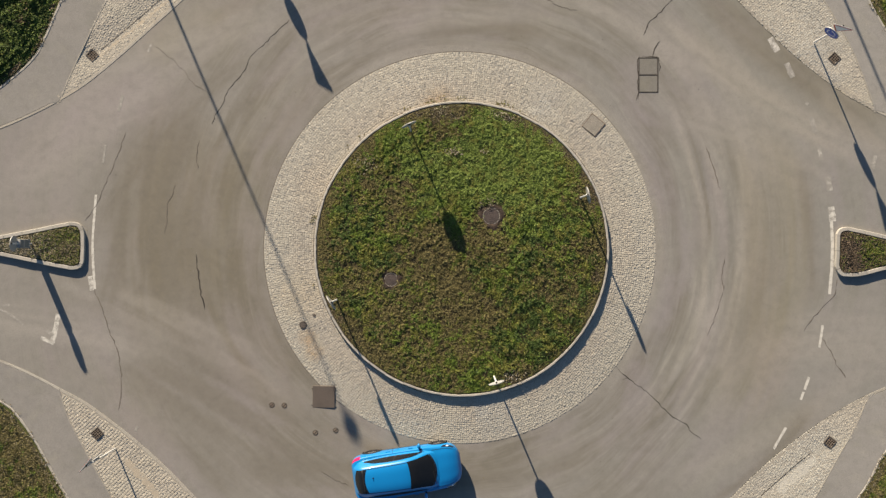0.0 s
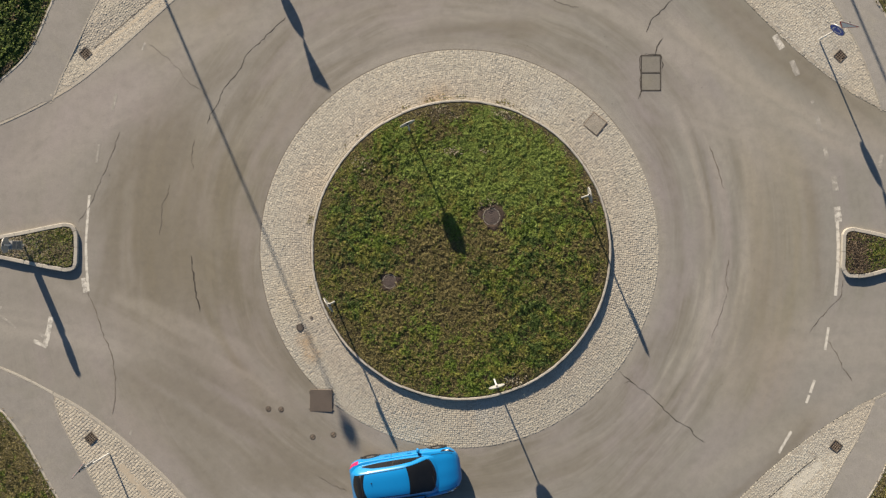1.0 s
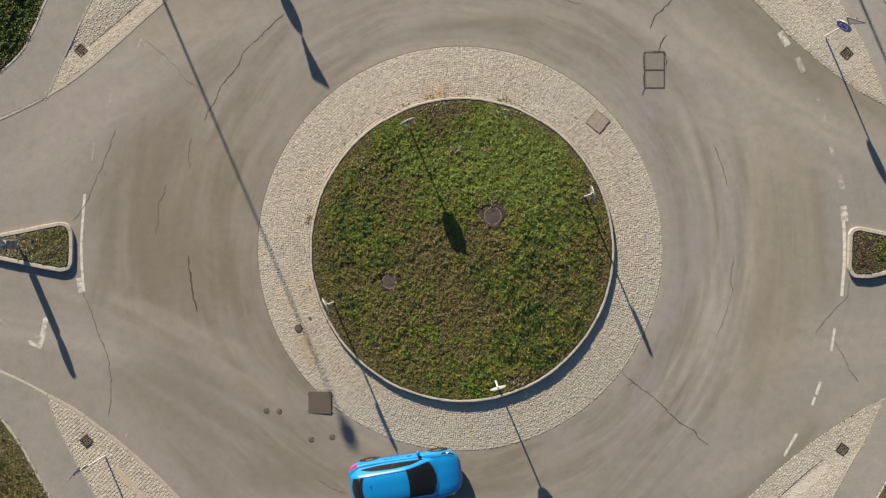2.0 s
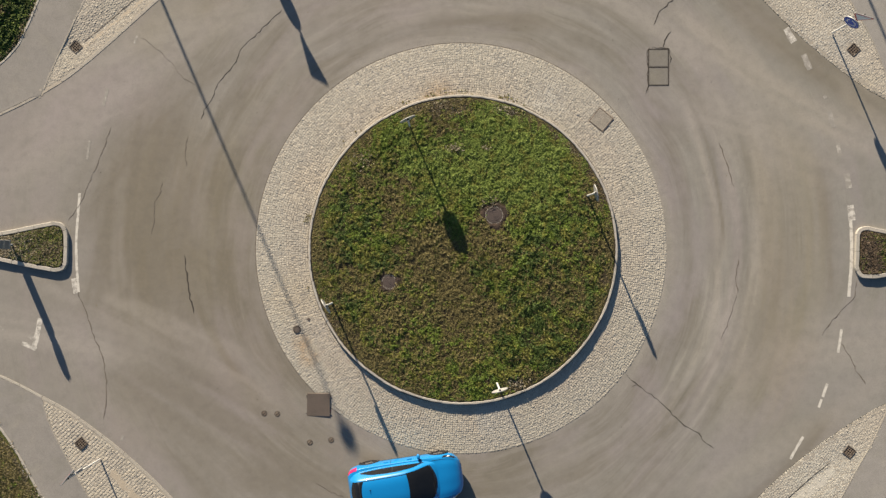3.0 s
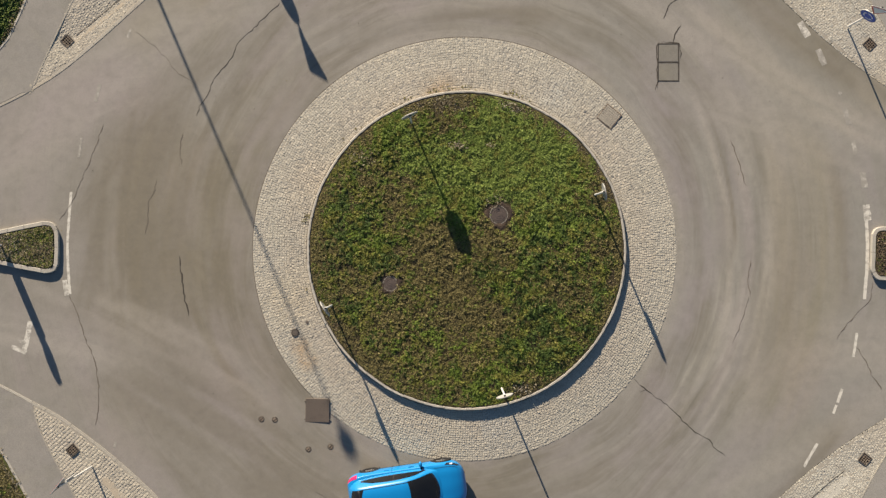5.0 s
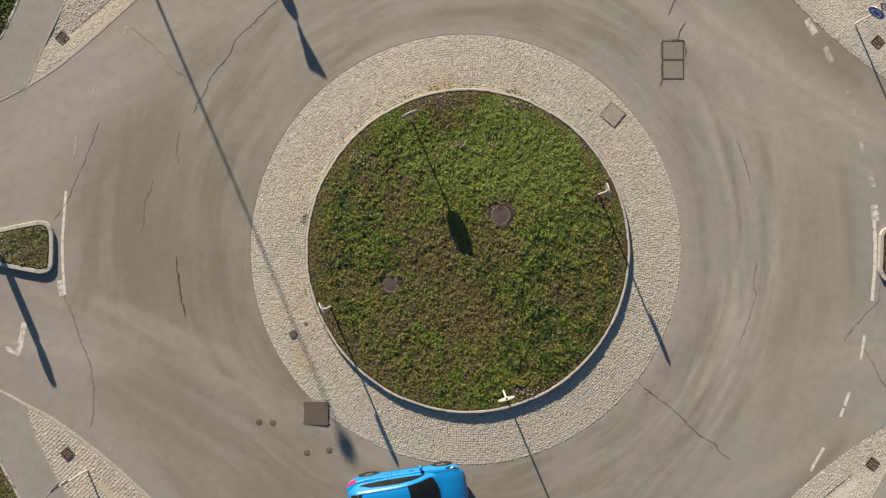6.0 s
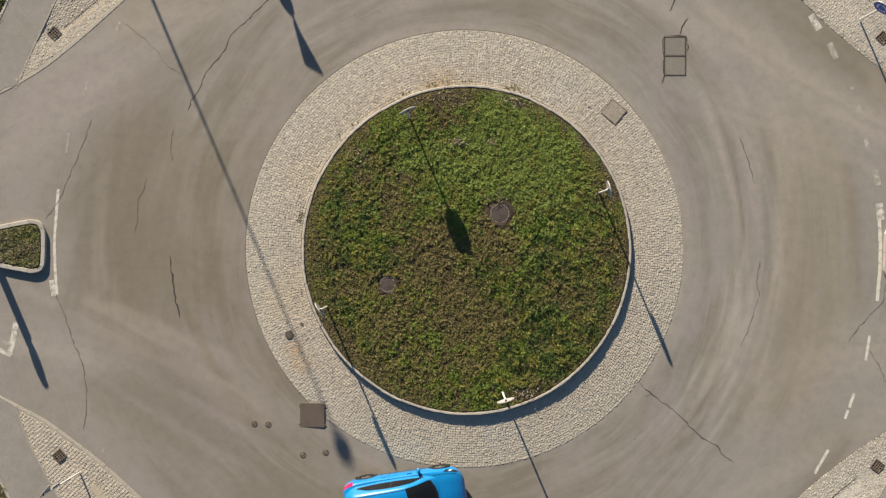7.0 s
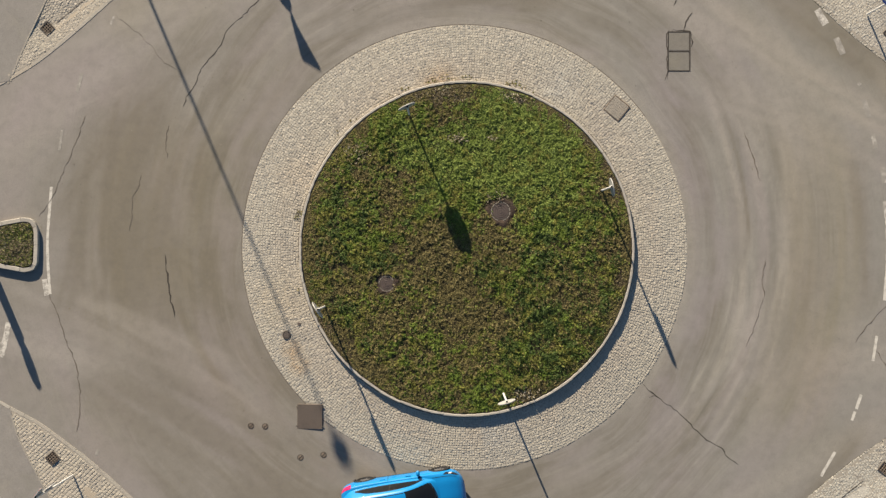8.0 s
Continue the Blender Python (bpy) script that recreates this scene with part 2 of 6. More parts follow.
M_straw = leaf("straw_leaf", (0.125, 0.100, 0.055), (0.165, 0.135, 0.080), (0.215, 0.180, 0.115))
M_stalk = leaf("bleached_stalk", (0.24, 0.205, 0.145), (0.29, 0.25, 0.18), (0.33, 0.29, 0.215))
M_mulch = leaf("bark_mulch", (0.085, 0.062, 0.040), (0.115, 0.084, 0.056), (0.155, 0.116, 0.080))
M_rust = leaf("rusty_leaf", (0.070, 0.050, 0.026), (0.095, 0.066, 0.034), (0.130, 0.095, 0.050))
M_dark = leaf("dark_leaf", (0.036, 0.058, 0.013), (0.056, 0.088, 0.018), (0.095, 0.130, 0.030), 0.62, 0.18)
M_shrub = leaf("shrub_leaf", (0.042, 0.058, 0.018), (0.058, 0.080, 0.023), (0.080, 0.102, 0.031), 0.75, 0.10)
M_infill = stone("brown_infill", (0.30, 0.268, 0.222), (0.265, 0.236, 0.195), (0.32, 0.28, 0.225), island=False)
M_mortar = soil("sandy_mortar", (0.375, 0.318, 0.243), (0.40, 0.34, 0.26), (0.34, 0.288, 0.222), 0.15)
M_chalk = soil("chalky_mortar", (0.43, 0.402, 0.345), (0.455, 0.425, 0.365), (0.39, 0.362, 0.31), 0.25)
M_bare = soil("bare_soil", (0.062, 0.046, 0.036), (0.085, 0.060, 0.045), (0.038, 0.029, 0.023))
M_cover = stone("brown_iron", (0.085, 0.064, 0.055), (0.075, 0.057, 0.05), (0.095, 0.07, 0.06), 0.7, 20, island=False)
M_collar = stone("dull_mortar", (0.235, 0.205, 0.176), (0.15, 0.128, 0.108), (0.26, 0.225, 0.19), 0.9, 16, island=False)
M_plate_road = asphalt("panel_asphalt", (0.20, 0.184, 0.158), (0.215, 0.198, 0.172), worn=False)
M_crack = soil("crack_filler", (0.075, 0.065, 0.055), (0.06, 0.052, 0.045), (0.045, 0.04, 0.035))
M_faint = soil("hairline_crack", (0.13, 0.11, 0.092), (0.15, 0.13, 0.105), (0.11, 0.095, 0.08))
M_line = worn_paint("road_paint", (0.52, 0.487, 0.428), ROAD, 0.565)
M_line_mid = worn_paint("flaking_road_paint", (0.54, 0.505, 0.445), ROAD, 0.50)
M_line_worn = worn_paint("worn_road_paint", (0.43, 0.40, 0.35), ROAD, 0.435)
M_steel = painted("galvanised_steel", (0.60, 0.59, 0.565), 0.5, 0.15, grime=0.25)
M_alu = painted("pale_aluminium", (0.35, 0.34, 0.32), 0.5, 0.15, grime=0.2)
M_iron = stone("cast_iron", (0.085, 0.07, 0.058), (0.065, 0.055, 0.047), (0.10, 0.078, 0.06), 0.6, 20, island=False)
M_plate = stone("rusty_plate", (0.104, 0.084, 0.070), (0.092, 0.075, 0.063), (0.114, 0.09, 0.073), 0.65, 20, island=False)
M_concrete = stone("stained_concrete", (0.17, 0.135, 0.105), (0.13, 0.10, 0.08), (0.19, 0.14, 0.10), 0.9, 12, island=False)
M_blue_sign = painted("blue_sign_face", (0.015, 0.075, 0.42), 0.4, grime=0.1)
M_white = painted("white_sign_face", (0.72, 0.72, 0.70), 0.45, grime=0.1)
M_red = painted("red_sign_border", (0.50, 0.035, 0.03), 0.45, grime=0.1)
M_panel = painted("grey_sign_back", (0.19, 0.20, 0.215), 0.5, 0.2, grime=0.3)
M_black = painted("black_rubber", (0.014, 0.014, 0.015), 0.85, spec=0.15, grime=0.1)
M_trim = painted("black_plastic", (0.014, 0.014, 0.016), 0.6, spec=0.2, grime=0.1)
M_car = painted("azure_car_paint", (0.004, 0.172, 0.430), 0.36, 0.0, 0.3, 0.5, grime=0.06)
M_glass = painted("tinted_glass", (0.010, 0.011, 0.013), 0.12, 0.0, 0.25, 0.0, grime=0.2)
M_tail = painted("red_tail_lamp", (0.50, 0.008, 0.085), 0.15, 0.0, 0.6, 0.6, grime=0.05)
M_head = painted("smoked_head_lamp", (0.022, 0.025, 0.032), 0.1, 0.2, 0.7, 0.8, grime=0.1)
M_rim = painted("alloy_rim", (0.35, 0.35, 0.36), 0.35, 0.8, grime=0.3)
M_amber = painted("pale_lamp_lens", (0.75, 0.76, 0.78), 0.15, 0.0, 0.6, 0.5, grime=0.05)
M_plate_white = painted("number_plate", (0.75, 0.75, 0.72), 0.4, grime=0.05)


# ---- building helpers ----
def finish(name, bm, material, parent=None, label="", smooth=False):
    me = bpy.data.meshes.new(name)
    bm.normal_update()
    bm.to_mesh(me)
    bm.free()
    return link(name, me, material, parent, label, smooth)


def link(name, me, material, parent=None, label="", smooth=False):
    for m in material if isinstance(material, (list, tuple)) else [material]:
        me.materials.append(m)
    if smooth:
        me.polygons.foreach_set("use_smooth", [True] * len(me.polygons))
    ob = new(name, me)
    if parent is not None:
        ob.parent = parent
    if label:
        tagged(ob, label)
    return ob


part = finish


def thing(name, label, category, group="", kind="", m=None):
    ob = new(name)
    if m is not None:
        ob.matrix_world = m
    return tagged(ob, label, category, group, kind)


def box(bm, sx, sy, sz, m=Matrix(), bevel=0.0):
    made = bmesh.ops.create_cube(bm, size=1.0, matrix=m @ Matrix.Diagonal((sx, sy, sz, 1)))
    if bevel:
        edges = list({e for v in made["verts"] for e in v.link_edges})
        bmesh.ops.bevel(bm, geom=edges, offset=bevel, segments=2, affect="EDGES", profile=0.5)
    return bm


def tube(bm, r0, r1, length, m=Matrix(), n=16):
    """A tapered tube that stands on the origin of m."""
    bmesh.ops.create_cone(bm, cap_ends=True, segments=n, radius1=r0, radius2=r1, depth=length, matrix=m @ Matrix.Translation((0, 0, length / 2)))
    return bm


def curve(points, step=0.25):
    """A smooth line through the points, with about even steps."""
    p = [Vector(q) for q in points]
    d = [(b - a).length for a, b in zip(p, p[1:])]
    tan = []
    for i in range(len(p)):
        if i == 0 or i == len(p) - 1:
            tan.append((p[1] - p[0]) / d[0] if i == 0 else (p[-1] - p[-2]) / d[-1])
        else:
            tan.append(((p[i + 1] - p[i]) / d[i] * d[i - 1] + (p[i] - p[i - 1]) / d[i - 1] * d[i]) / (d[i] + d[i - 1]))
    out = []
    for i, h in enumerate(d):
        n = max(1, round(h / step)) if h < 12 else 12
        for k in range(n):
            u = k / n
            out.append((2 * u ** 3 - 3 * u * u + 1) * p[i] + (u ** 3 - 2 * u * u + u) * h * tan[i] + (3 * u * u - 2 * u ** 3) * p[i + 1] + (u ** 3 - u * u) * h * tan[i + 1])
    return [*out, p[-1]]


def offset(line, d):
    """The line moved d to its left."""
    out = []
    for i, q in enumerate(line):
        way = (line[min(i + 1, len(line) - 1)] - line[max(i - 1, 0)]).normalized()
        out.append(q + Vector((-way.y, way.x)) * d)
    return out


def slab(points, z0, z1):
    """A flat plate with the given outline."""
    bm = bmesh.new()
    face = bm.faces.new([bm.verts.new((q[0], q[1], z0)) for q in points])
    up = bmesh.ops.extrude_face_region(bm, geom=[face])
    for v in up["geom"]:
        if isinstance(v, bmesh.types.BMVert):
            v.co.z = z1
    bmesh.ops.recalc_face_normals(bm, faces=bm.faces)
    bmesh.ops.triangulate(bm, faces=[f for f in bm.faces if len(f.verts) > 4])
    return bm


def ribbon(line, width, z, seed=0, wander=0.25, taper=True):
    """A thin uneven strip along a line."""
    rnd = random.Random(seed)
    bm = bmesh.new()
    left, right = offset(line, 1.0), line
    rows = []
    for i, q in enumerate(line):
        side = left[i] - right[i]
        w = width * (0.5 + wander * rnd.uniform(-1, 1))
        if taper and i in (0, len(line) - 1):
            w *= 0.25
        jog = side * width * wander * rnd.uniform(-1, 1)
        rows.append([bm.verts.new((*(q + jog + side * w), z)), bm.verts.new((*(q + jog - side * w), z))])
    for a, b in zip(rows, rows[1:]):
        bm.faces.new((a[0], a[1], b[1], b[0]))
    bmesh.ops.recalc_face_normals(bm, faces=bm.faces)
    if bm.faces[:][0].normal.z < 0:
        bmesh.ops.reverse_faces(bm, faces=bm.faces)
    return bm


def kerb_run(parent, line, width, z0, z1, length, material, name="kerb_stone", seed=0, chamfer=0.015, rough=0.0):
    """Kerb stones butted along a line, with a thin joint; the line is their outer edge, the body lies to its left."""
    rnd = random.Random(seed)
    inner = offset(line, width)
    far, last = 0.0, 0
    cut = [0]
    for i in range(1, len(line)):
        far += (line[i] - line[i - 1]).length
        if far >= length * rnd.uniform(0.92, 1.08):
            cut.append(i)
            far = 0.0
    if cut[-1] != len(line) - 1:
        cut.append(len(line) - 1)
    for a, b in zip(cut, cut[1:]):
        bm = bmesh.new()
        rise = z1 + rnd.uniform(-0.25, 0.25) * chamfer
        rows = []
        for i in range(a, b + 1):
            o, n = line[i].copy(), inner[i].copy()
            if i == a or i == b:
                j = a + 1 if i == a else b - 1
                gap = (line[j] - line[i]).normalized() * 0.006
                o, n = o + gap, n + gap
            s = (n - o).normalized() * chamfer
            o, n = o + s * (rough / chamfer * rnd.uniform(-1, 1)), n + s * (rough / chamfer * rnd.uniform(-1, 1))
            rows.append([bm.verts.new((*o, z0)), bm.verts.new((*o, rise - chamfer)), bm.verts.new((*(o + s), rise)),
                         bm.verts.new((*(n - s), rise)), bm.verts.new((*n, rise - chamfer)), bm.verts.new((*n, z0))])
        for p, q in zip(rows, rows[1:]):
            for k in range(5):
                bm.faces.new((p[k], p[k + 1], q[k + 1], q[k]))
        for p in (rows[0], rows[-1]):
            bm.faces.new(p)
        bmesh.ops.recalc_face_normals(bm, faces=bm.faces)
        part(name, bm, material, parent)


def inside(px, py, poly):
    """Which points lie inside the outline."""
    hit = np.zeros(len(px), bool)
    for (x0, y0), (x1, y1) in zip(poly, poly[1:] + poly[:1]):
        cross = (y0 > py) != (y1 > py)
        if y0 != y1:
            hit ^= cross & (px < (x1 - x0) * (py - y0) / (y1 - y0) + x0)
    return hit


def vnoise(x, y, size, seed):
    """Smooth random heights from 0 to 1 with cells of the given size."""
    u, v = x / size + 500.0, y / size + 500.0
    i, j = np.floor(u).astype(np.int64), np.floor(v).astype(np.int64)
    f, g = u - i, v - j
    f, g = f * f * (3 - 2 * f), g * g * (3 - 2 * g)

    def h(a, b):
        k = (a * 374761393 + b * 668265263 + seed * 974711) & 0xFFFFFFFF
        k = ((k ^ (k >> 13)) * 1274126177) & 0xFFFFFFFF
        return ((k ^ (k >> 16)) & 0xFFFF) / 65535.0

    return (h(i, j) * (1 - f) + h(i + 1, j) * f) * (1 - g) + (h(i, j + 1) * (1 - f) + h(i + 1, j + 1) * f) * g


def quads(name, corners, materials, pick, parent=None):
    """One mesh of loose faces: corners (n, 4, 3); pick: the material of each."""
    n = len(corners)
    me = bpy.data.meshes.new(name)
    me.vertices.add(n * 4)
    me.vertices.foreach_set("co", corners.reshape(-1).astype(np.float32))
    me.loops.add(n * 4)
    me.loops.foreach_set("vertex_index", np.arange(n * 4, dtype=np.int32))
    me.polygons.add(n)
    me.polygons.foreach_set("loop_start", np.arange(0, n * 4, 4, dtype=np.int32))
    me.polygons.foreach_set("material_index", pick.astype(np.int32))
    me.polygons.foreach_set("use_smooth", np.zeros(n, bool))
    me.update(calc_edges=True)
    return link(name, me, materials, parent)


def foliage(name, x, y, ground_z, tall, size, pick, materials, seed, parent=None, upright=0.5, slim=1.0):
    """Small folded leaves at random heights and tilts over the given spots."""
    rng = np.random.default_rng(seed)
    n = len(x)
    z = ground_z + tall * rng.uniform(0.15, 1.0, n)
    yaw, tilt = rng.uniform(0, 2 * np.pi, n), rng.normal(0, upright, n)
    s = size * rng.uniform(0.55, 1.5, n)
    wide = s * slim * rng.uniform(0.35, 0.75, n)
    along = np.stack([np.cos(yaw) * np.cos(tilt), np.sin(yaw) * np.cos(tilt), np.sin(tilt)], 1)
    roll = rng.normal(0, upright, n)
    flat = np.stack([-np.sin(yaw), np.cos(yaw), np.zeros(n)], 1)
    up = np.cross(along, flat)
    across = flat * np.cos(roll)[:, None] + up * np.sin(roll)[:, None]
    c = np.stack([x, y, z], 1)
    a, w = along * s[:, None] * 0.5, across * wide[:, None] * 0.5
    corners = np.stack([c - a, c - a * 0.1 + w, c + a, c - a * 0.1 - w], 1)
    corners[:, :, 2] = np.maximum(corners[:, :, 2], (ground_z + 0.004)[:, None])
    return quads(name, corners, materials, pick, parent)


def setts(name, cx, cy, ang, sx, sy, z, parent, seed=0, crown=0.88, dip=0.009):
    """Small rounded paving stones: centres, turns, sizes and heights of their tops; joined in one mesh."""
    rng = np.random.default_rng(seed)
    n = len(cx)
    ang = ang + rng.normal(0, 0.06, n)
    cx, cy = cx + rng.normal(0, 0.0035, n), cy + rng.normal(0, 0.0035, n)
    top = z + rng.normal(0, 0.0024, n)
    lean_x, lean_y = rng.normal(0, 0.060, n), rng.normal(0, 0.060, n)
    sx, sy = sx * rng.uniform(0.84, 1.10, n), sy * rng.uniform(0.84, 1.10, n)
    ux, uy = np.stack([np.cos(ang), np.sin(ang)], 1), np.stack([-np.sin(ang), np.cos(ang)], 1)
    verts = np.zeros((n, 9, 3))
    for k, (a, b) in enumerate(((-1, -1), (1, -1), (1, 1), (-1, 1))):
        for level, f in ((0, 1.0), (1, crown)):
            px, py = a * sx * 0.5 * f, b * sy * 0.5 * f
            q = verts[:, level * 4 + k]
            q[:, 0] = cx + ux[:, 0] * px + uy[:, 0] * py
            q[:, 1] = cy + ux[:, 1] * px + uy[:, 1] * py
            q[:, 2] = top + lean_x * px + lean_y * py - (dip if level == 0 else 0.0008)
            if level == 1:
                q[:, 2] += rng.normal(0, 0.0010, n)
    verts[:, 8, 0], verts[:, 8, 1], verts[:, 8, 2] = cx, cy, top + rng.normal(0.0018, 0.0010, n)
    face = np.array([0, 1, 5, 4, 1, 2, 6, 5, 2, 3, 7, 6, 3, 0, 4, 7, 4, 5, 8, 5, 6, 8, 6, 7, 8, 7, 4, 8])
    start = np.array([0, 4, 8, 12, 16, 19, 22, 25])
    idx = (np.arange(n)[:, None] * 9 + face[None]).reshape(-1)
    me = bpy.data.meshes.new(name)
    me.vertices.add(n * 9)
    me.vertices.foreach_set("co", verts.reshape(-1).astype(np.float32))
    me.loops.add(n * 28)
    me.loops.foreach_set("vertex_index", idx.astype(np.int32))
    me.polygons.add(n * 8)
    me.polygons.foreach_set("loop_start", (np.arange(n)[:, None] * 28 + start[None]).reshape(-1).astype(np.int32))
    me.polygons.foreach_set("use_smooth", np.zeros(n * 8, bool))
    me.update(calc_edges=True)
    ob = link(name, me, M_sett, parent)
    return tagged(ob, "small pale granite setts with sandy joints", kind="stuff")


# ---- ground, road and the four corners ----
ground_bm = bmesh.new()
bmesh.ops.create_circle(ground_bm, cap_ends=True, segments=96, radius=900, matrix=Matrix.Translation((0, 0, -0.15)))
tagged(finish("ground", ground_bm, M_meadow), "dry green meadow reaching to the horizon", "ground", kind="structure")

FAR = 240.0


def arms(points):
    """A smooth corner between two straight arms that run far out."""
    return [Vector(points[0]), *curve(points[1:-1]), Vector(points[-1])]


# road edge of each corner, from the road that enters it clockwise to the next
EDGE_NW = arms([(-FAR, 3.66), *[(-22.95, 3.66), (-20.29, 3.97), (-18.07, 4.68), (-16.96, 5.15), (-15.85, 5.71), (-14.74, 6.39), (-13.63, 7.28), (-12.52, 8.26), (-11.41, 9.26), (-10.41, 10.19), (-9.08, 11.63), (-7.41, 13.52), (-5.86, 15.74), (-4.55, 18.07), (-3.75, 20.40)], (-3.5, FAR)])
EDGE_NE = arms([(3.6, FAR), *[(3.80, 20.40), (4.57, 18.07), (5.91, 15.52), (7.46, 13.41), (9.24, 11.41), (10.83, 9.79), (11.90, 8.70), (13.01, 7.66), (14.12, 6.75), (15.23, 5.95), (16.74, 5.17), (19.67, 4.20), (22.78, 3.71)], (FAR, 3.66)])
EDGE_SE = arms([(FAR, -3.66), *[(22.78, -3.71), (19.67, -4.35), (16.74, -5.46), (15.78, -5.88), (14.79, -6.44), (13.68, -7.17), (12.57, -8.01), (11.46, -8.99), (10.57, -9.88), (9.01, -11.46), (7.24, -13.56), (5.68, -16.01), (4.57, -18.23), (3.80, -20.67)], (3.6, -FAR)])
EDGE_SW = arms([(-3.6, -FAR), *[(-3.75, -20.67), (-4.53, -18.23), (-5.64, -16.01), (-7.19, -13.56), (-8.75, -11.57), (-10.43, -9.75), (-11.48, -8.66), (-12.25, -7.95), (-13.01, -7.30), (-13.85, -6.66), (-14.72, -6.04), (-15.70, -5.51), (-16.96, -4.86), (-18.07, -4.40), (-20.29, -3.84), (-22.95, -3.66)], (-FAR, -3.66)])


def fbm(x, y, seed, octaves=4, gain=0.6):
    out, total, amp = np.zeros(len(x)), 0.0, 1.0
    for k in range(octaves):
        out += amp * vnoise(x * 2 ** k, y * 2 ** k, 1.0, seed + 13 * k)
        total += amp
        amp *= gain
    return out / total


def smooth(v, low, high):
    w = np.clip((v - low) / (high - low), 0, 1)
    return w * w * (3 - 2 * w)


# streaks left by traffic: ends, bow to the left, half width and strength (pale above 0, dark below)
TRACKS_WEST = [
    ((-11.41, -4.46), (-11.19, 5.75), 0.8, 2.3, -0.8), ((-8.75, -4.46), (-9.19, 4.20), 0.9, 1.5, -0.7), ((-9.19, -5.57), (-10.74, 2.42), 0.8, 1.8, -0.5), ((-16.74, -0.91), (-12.30, -2.69), 0.1, 1.2, -0.3), ((-16.74, -0.69), (-5.64, -6.68), 0.3, 0.75, 0.45), ((-14.74, -1.35), (-7.41, -4.46), 0.3, 0.5, 0.35),
    ((-13.63, -4.46), (-8.75, -7.57), 0.1, 1.2, -0.35), ((-19.40, -2.69), (-10.74, -4.46), 0.4, 1.0, 0.7), ((-18.07, 2.42), (-11.41, 5.97), 0.4, 1.1, 0.6), ((-14.74, 0.20), (-7.86, 7.75), 0.9, 1.3, -0.5), ((-10.74, -2.69), (-10.30, 5.31), 0.9, 1.2, -0.7), ((-12.30, -6.24), (-8.75, -9.79), 0.2, 0.9, -0.5), ((-13.19, 2.42), (-14.07, -2.69), 0.2, 0.7, -0.5)]
TRACKS_SOUTH = [
    ((-8.75, -8.46), (-2.53, -8.68), 0.0, 1.4, -0.45), ((-12.96, -3.80), (-4.31, -9.12), 0.1, 2.4, -0.5), ((-5.42, -6.68), (-10.52, 0.42), -0.7, 1.1, -0.85), ((8.13, -9.35), (16.56, -4.46), -0.4, 0.9, 0.35), ((9.46, -10.23), (13.90, -6.24), -0.3, 0.7, -0.45), ((-3.86, -9.35), (5.46, -7.79), -0.6, 0.8, -0.35)]
TRACKS_NORTH = [
    ((-16.07, 5.31), (-6.53, 9.30), 0.6, 1.0, 0.5), ((8.9, 10.8), (16.6, 4.95), -0.5, 0.8, -0.45), ((13.90, 6.42), (18.34, 3.09), -0.3, 1.3, 0.5), ((6.79, 9.75), (17.23, 3.09), -0.6, 0.8, 1.0), ((-17.18, 2.42), (-8.75, 9.30), 0.3, 2.2, 0.35), ((4.13, 9.97), (9.46, 6.42), 0.3, 0.7, 0.5), ((-5.64, 8.64), (2.35, 9.08), 0.4, 0.5, 0.5), ((-4.31, 7.30), (3.69, 8.41), 0.6, 0.5, -0.5)]
TRACKS_EAST = [
    ((8.13, 5.31), (14.79, 2.42), 0.3, 1.6, 0.4), ((9.24, 8.86), (10.57, -7.13), 1.5, 3.5, 0.35), ((11.46, -4.02), (17.45, -3.57), 0.2, 2.2, 0.4), ((9.35, 4.64), (9.46, -4.02), 0.9, 0.35, 0.8), ((10.79, 5.31), (9.01, -6.24), 1.2, 0.45, 0.6), ((11.79, 2.42), (11.46, -4.02), 0.3, 0.9, -0.3), ((10.35, -0.91), (8.35, -6.68), 0.3, 0.25, 0.8), ((13.45, 3.97), (13.90, -2.69), 0.1, 0.6, -0.4),
    ((8.15, 5.90), (9.62, -0.20), 0.35, 0.20, 0.9), ((8.38, 5.95), (9.86, -0.20), 0.35, 0.14, -0.85), ((9.62, -0.20), (8.75, -5.8), 0.3, 0.22, 0.7)]
# broad stains: centre, reach, tint, share (olive oil film, mauve dusty stone)
OLIVE, MAUVE, TAN, SHADY = (0.972, 0.945, 0.858), (1.02, 0.995, 1.04), (1.07, 1.055, 1.02), (0.87, 0.85, 0.775)
TINTS = [(13.6, 7.4, 3.0, OLIVE, 0.5), (3.2, 8.9, 2.6, OLIVE, 0.5), (13.2, -7.4, 2.6, OLIVE, 0.6), (-12.6, -6.4, 2.4, OLIVE, 0.6), (-9.6, 9.2, 2.4, OLIVE, 0.7), (-11.6, 8.2, 1.6, OLIVE, 0.7),
         (-12.6, 5.2, 3.4, MAUVE, 1.0), (-8.6, -4.6, 3.4, MAUVE, 0.9), (-14.5, -3.6, 2.6, MAUVE, 0.9), (8.2, 6.2, 3.0, MAUVE, 0.8), (-2.6, 9.0, 4.0, (1.06, 1.04, 1.07), 0.9), (6.6, -7.4, 3.2, MAUVE, 0.7), (15.6, 3.6, 2.4, MAUVE, 0.7), (12.4, -4.6, 2.6, MAUVE, 0.9)]
